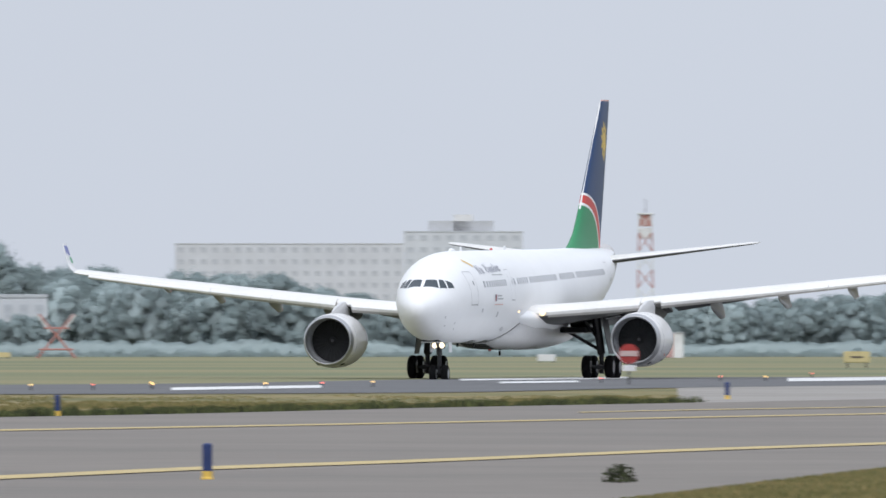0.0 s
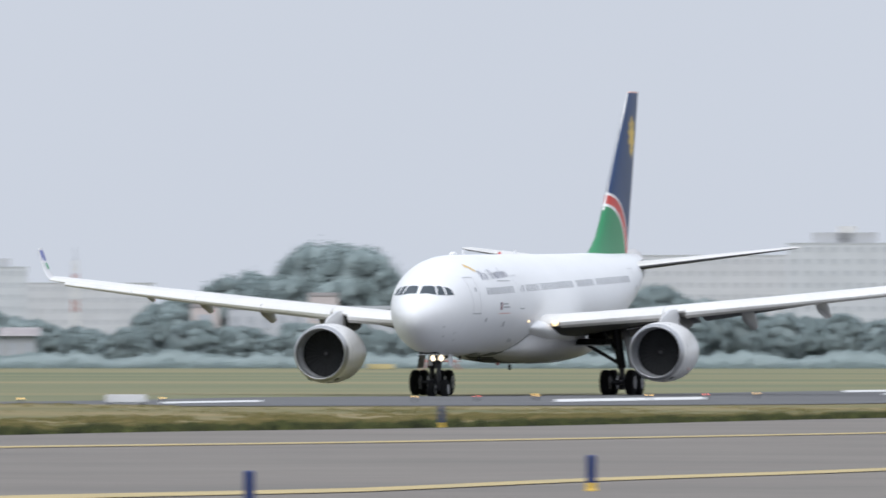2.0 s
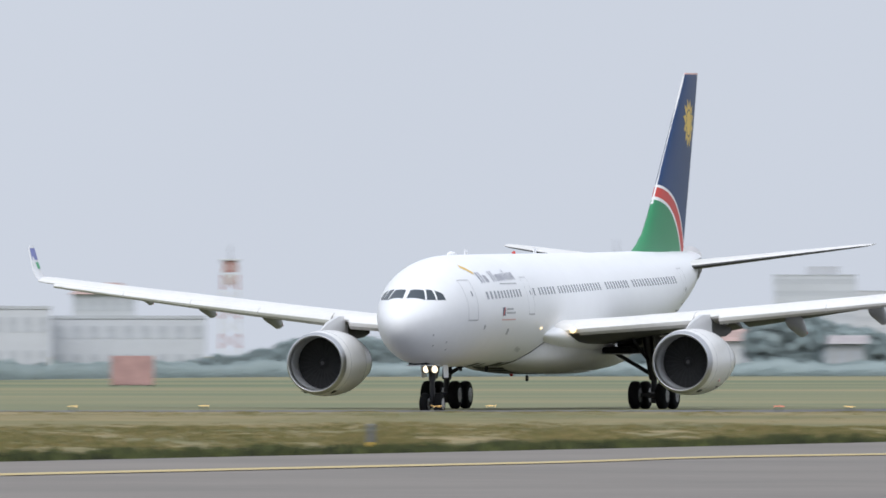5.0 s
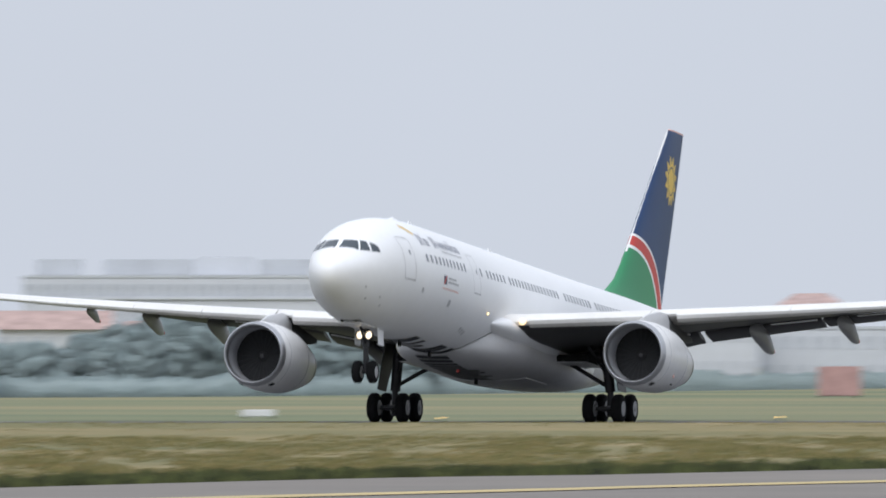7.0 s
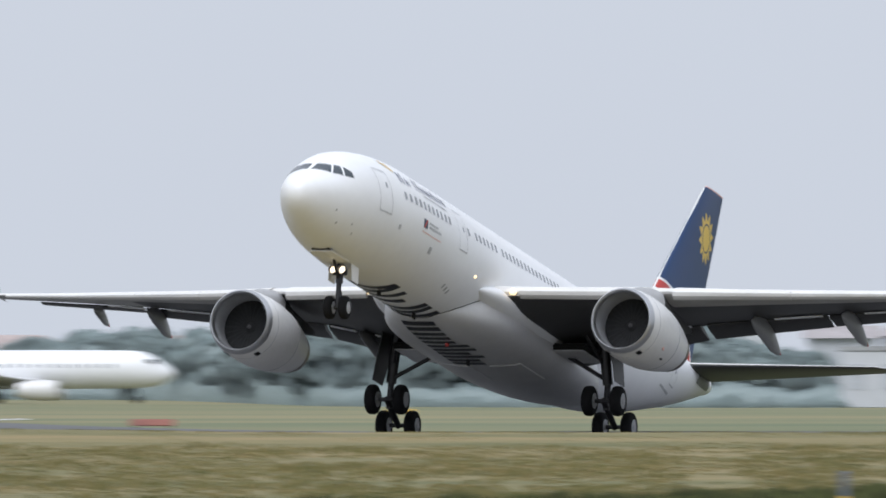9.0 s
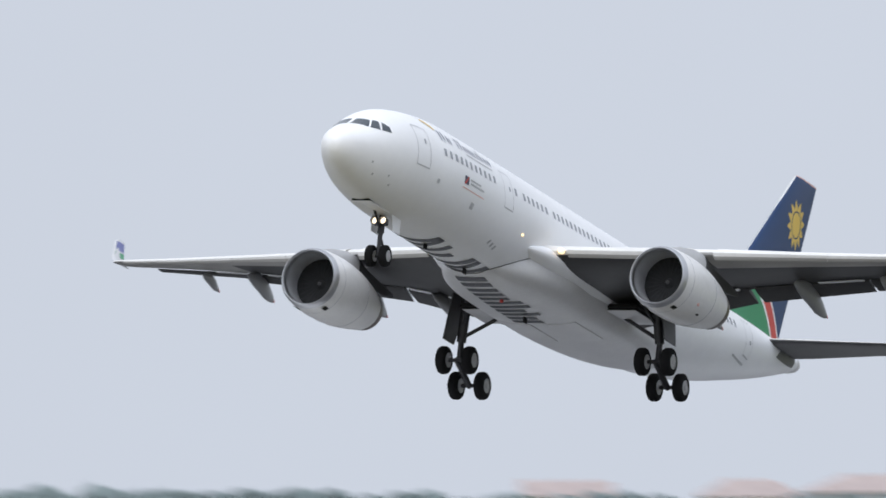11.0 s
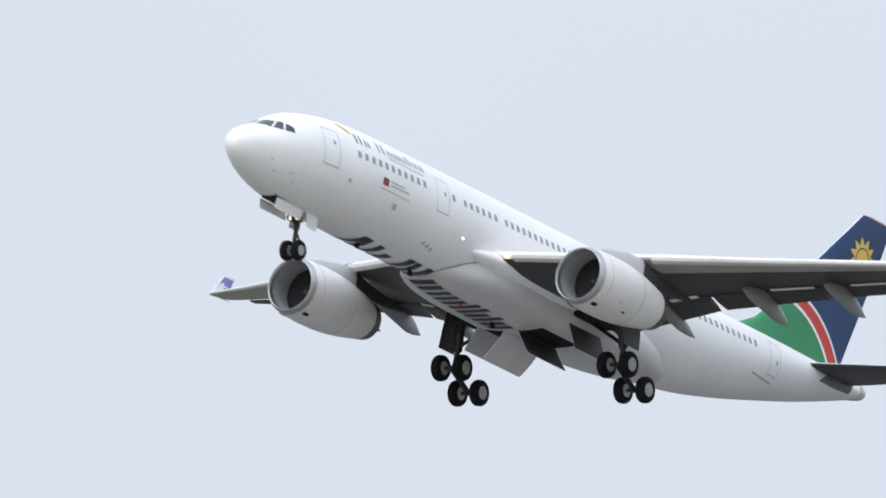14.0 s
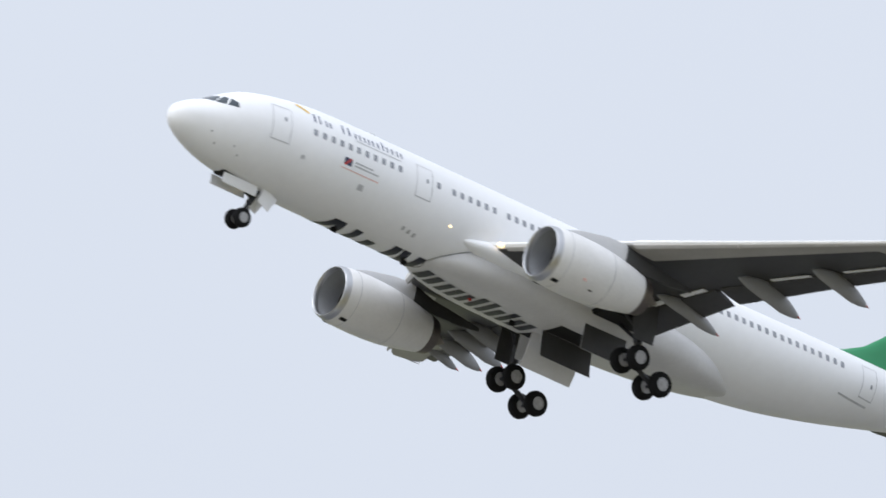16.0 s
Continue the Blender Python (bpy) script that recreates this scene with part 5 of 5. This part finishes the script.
for x in (-1.4, 1.4):
    part("foot", box(x, 0, 0.05, 0.25, 2.2, 0.12), STEEL, ob, smooth=False)
tagged(ob, "haze-paled red ribbed container at the far edge", "container")
ob.matrix_basis = facing(-2695, 1230)

# ---------- the parked regional jet ----------
jet = new("regional_jet")
tagged(jet, "white regional jet parked beyond the runway", "airplane")
JB = [(0, 2.6, 2.56, 0.02, 2.58), (0.3, 3.0, 2.1, 0.5, 2.55), (1.2, 3.6, 1.6, 1.0, 2.55), (2.6, 4.35, 1.35, 1.4, 2.7), (4.5, 4.5, 1.3, 1.52, 2.85), (20, 4.5, 1.3, 1.52, 2.85), (24, 4.5, 1.9, 1.35, 3.1), (28, 4.4, 3.1, 0.75, 3.7), (30, 4.2, 3.9, 0.15, 4.05)]
rings = []
for k in range(44):
    s = 30 * (k / 43) ** 1.25
    top, bot, w, zc = lerp_table(JB, s)
    rings.append([(-s, w * math.sin(2 * pi * j / 32), zc + math.cos(2 * pi * j / 32) * ((top - zc) if math.cos(2 * pi * j / 32) > 0 else (zc - bot))) for j in range(32)])
part("fuselage", loft(rings), PAINT, jet)
NOSE, keep = 0.0, NOSE
for sg in (1, -1):
    part("wing", surface([(sg * 1.0, 10.8, 16.2, 1.75, 0.12, 2), (sg * 4.5, 13.4, 16.6, 2.2, 0.11, 1), (sg * 12.6, 17.8, 19.3, 3.1, 0.1, 0)]), BELLY, jet)
    part("winglet", surface([(sg * 12.6, 17.9, 19.3, 3.1, 0.09, 0), (sg * 13.0, 18.9, 19.7, 4.4, 0.08, 0)]), PAINT, jet)
    part("tailplane", surface([(sg * 0.5, 25.6, 28.6, 4.0, 0.1, 0), (sg * 5.0, 28.2, 29.8, 4.5, 0.09, 0)]), BELLY, jet)
    part("engine", lathe([(-9.6, 0.72), (-9.75, 0.82), (-10.6, 0.88), (-12, 0.8), (-13, 0.55), (-13.0, 0.4), (-10.5, 0.6), (-10.0, 0.1)], (0, sg * 4.3, 1.15), seg=24), NACELLE, jet)
    part("main_wheel", lathe([(-0.2, 0.3), (-0.18, 0.45), (0, 0.5), (0.18, 0.45), (0.2, 0.3)], (-15.2, sg * 2.9, 0.53), "y", 20), TYRE, jet)
    part("main_strut", tube((-15.2, sg * 2.9, 0.5), (-15.0, sg * 2.7, 1.8), 0.12, 0.12, 8), STEEL, jet)
# The fin's red is paled in colour for the haze in between.
part("fin", surface([(4.2, 24.0, 28.3, 0, 0.1, 0), (6.0, 26.0, 29.0, 0, 0.1, 0), (8.6, 28.2, 30.0, 0, 0.09, 0)], True), mat("hazed_red_fin", (0.72, 0.56, 0.55), 0.5), jet, "red tail fin paled by haze")
NOSE = keep
part("nose_wheel", lathe([(-0.15, 0.2), (-0.13, 0.3), (0, 0.34), (0.13, 0.3), (0.15, 0.2)], (-3.2, 0, 0.37), "y", 18), TYRE, jet)
part("nose_strut", tube((-3.2, 0, 0.35), (-3.2, 0, 1.5), 0.08, 0.08, 8), STEEL, jet)
for sg in (1, -1):
    part("cockpit_window", box(-1.9, sg * 0.95, 3.55, 0.9, 0.35, 0.4, bevel=0.08), GLASS, jet)
    for k in range(20):
        part("window", box(-5.2 - 0.82 * k, sg * 1.5, 3.2, 0.25, 0.06, 0.34), PANE, jet, smooth=False)
jet.matrix_basis = facing(-5540, 1330, 0.0) @ pose(0, 0, 0, 0, 0, -4)


FLIGHT = [  # seconds, place, roll, pitch, heading
    (0.0, 4.28, 951.83, 0.00, 0.01, -0.46, -101.73),
    (0.5, -0.66, 928.63, 0.00, -0.06, -0.32, -101.48),
    (1.0, -5.78, 910.45, 0.00, -0.09, -0.35, -101.51),
    (1.5, -11.13, 895.56, 0.00, -0.05, -0.48, -101.46),
    (2.0, -16.50, 869.48, 0.00, 0.02, -0.36, -101.23),
    (2.5, -22.13, 851.78, 0.00, 0.05, -0.32, -101.19),
    (3.0, -28.27, 844.01, 0.00, -0.02, -0.54, -101.24),
    (3.5, -34.67, 833.14, 0.00, -0.07, -0.80, -101.32),
    (4.0, -41.23, 818.18, 0.00, -0.07, -0.96, -101.29),
    (4.5, -47.99, 801.66, 0.00, -0.05, -0.91, -101.16),
    (5.0, -55.00, 785.80, 0.00, -0.03, -0.52, -100.91),
    (5.5, -62.44, 772.52, 0.00, -0.04, 0.31, -100.54),
    (6.0, -70.36, 761.88, 0.00, -0.08, 1.66, -100.29),
    (6.5, -78.79, 752.29, 0.00, -0.17, 3.45, -100.02),
    (7.0, -88.23, 746.59, 0.00, -0.25, 5.33, -99.88),
    (7.5, -98.08, 740.06, 0.00, -0.58, 7.39, -99.65),
    (8.0, -108.11, 733.31, 0.04, -0.32, 9.12, -99.51),
    (8.5, -118.34, 726.01, 0.25, -0.16, 10.64, -99.45),
    (9.0, -129.75, 723.00, 0.86, -0.37, 11.91, -99.29),
    (9.5, -142.73, 724.87, 2.03, -0.36, 13.04, -99.22),
    (10.0, -158.03, 734.96, 3.49, -0.29, 13.56, -99.24),
    (10.5, -173.19, 743.06, 5.42, -0.49, 13.66, -99.18),
    (11.0, -194.21, 754.58, 9.82, -0.67, 13.23, -99.12),
    (11.5, -220.45, 767.12, 15.31, -0.77, 12.57, -99.06),
    (12.0, -249.28, 777.76, 20.74, -0.80, 12.03, -98.99),
    (12.5, -277.37, 783.38, 26.29, -0.78, 11.81, -98.92),
    (13.0, -303.50, 779.90, 32.28, -0.77, 12.07, -99.00),
    (13.5, -334.59, 762.54, 39.11, -0.83, 12.78, -98.98),
    (14.0, -371.28, 738.48, 47.22, -0.93, 13.61, -98.73),
    (14.5, -415.30, 714.41, 58.05, -0.99, 14.38, -98.66),
    (15.0, -468.82, 680.68, 68.73, -1.09, 15.09, -98.26),
    (15.5, -527.67, 640.02, 86.84, -0.86, 15.48, -97.64),
    (16.0, -585.80, 590.72, 109.73, -0.36, 15.77, -97.13),
]

def motions():
    walk(plane, [(t, pose(x, y, z, roll, -pitch, yaw)) for t, x, y, z, roll, pitch, yaw in FLIGHT])
    # wings bend up as they take the load
    for sg in (1, -1):
        walk(WINGS[sg], [(t, pose(0, sg * 2.8, 3.7, sg * (0.9 + 2.7 * a if sg > 0 else 2.85 * a))) for t, a in ((0, 0), (5.5, 0.0), (6.5, 0.2), (7, 0.38), (8, 0.6), (9.5, 0.93), (11, 1), (16, 1))])
        # bogies lie flat on the runway, then hang with the rear wheels low
        rows = []
        for t, x, y, z, roll, pitch, yaw in FLIGHT:
            if t <= 8.0:
                hang, drop = -pitch, 0.0
            else:
                hang, drop = {8.5: (12.0, 0.12), 9.0: (26.0, 0.48)}.get(round(t, 1), (26.0, 0.6))
            rows.append((t, pose(-0.1 - drop, sg * 5.34, 0.7 - drop, 0, -hang, 0)))
        walk(BOGIES[sg], rows)
        # bay doors open for the retraction
        walk(NDOORS[sg], [(t, pose(NOSE - 5.2, sg * 0.56, 2.42, sg * a)) for t, a in ((0, 0), (13.2, 0), (14.0, 80), (16, 84))])
        walk(MDOORS[sg], [(t, pose(NOSE - 28.0, sg * 0.45, 1.78, -sg * a)) for t, a in ((0, 0), (12.9, 0), (13.5, 38), (14.2, 66), (14.8, 82), (16, 84))])
        walk(SDOORS[sg], [(t, pose(NOSE - 28.6, sg * 2.75, 2.76, -sg * a)) for t, a in ((0, 0), (12.9, 0), (13.5, 38), (14.2, 72), (14.8, 86), (16, 88))])
    walk(nleg, [(t, pose(NX, 0, 2.55 - e, 0, -a)) for t, a, e in ((0, 0, 0), (5.3, 0, 0), (6.5, 0, 0.15), (13.9, 0, 0.15), (14.6, 4, 0.15), (15.2, 14, 0.15), (16, 24, 0.15))])


motions()
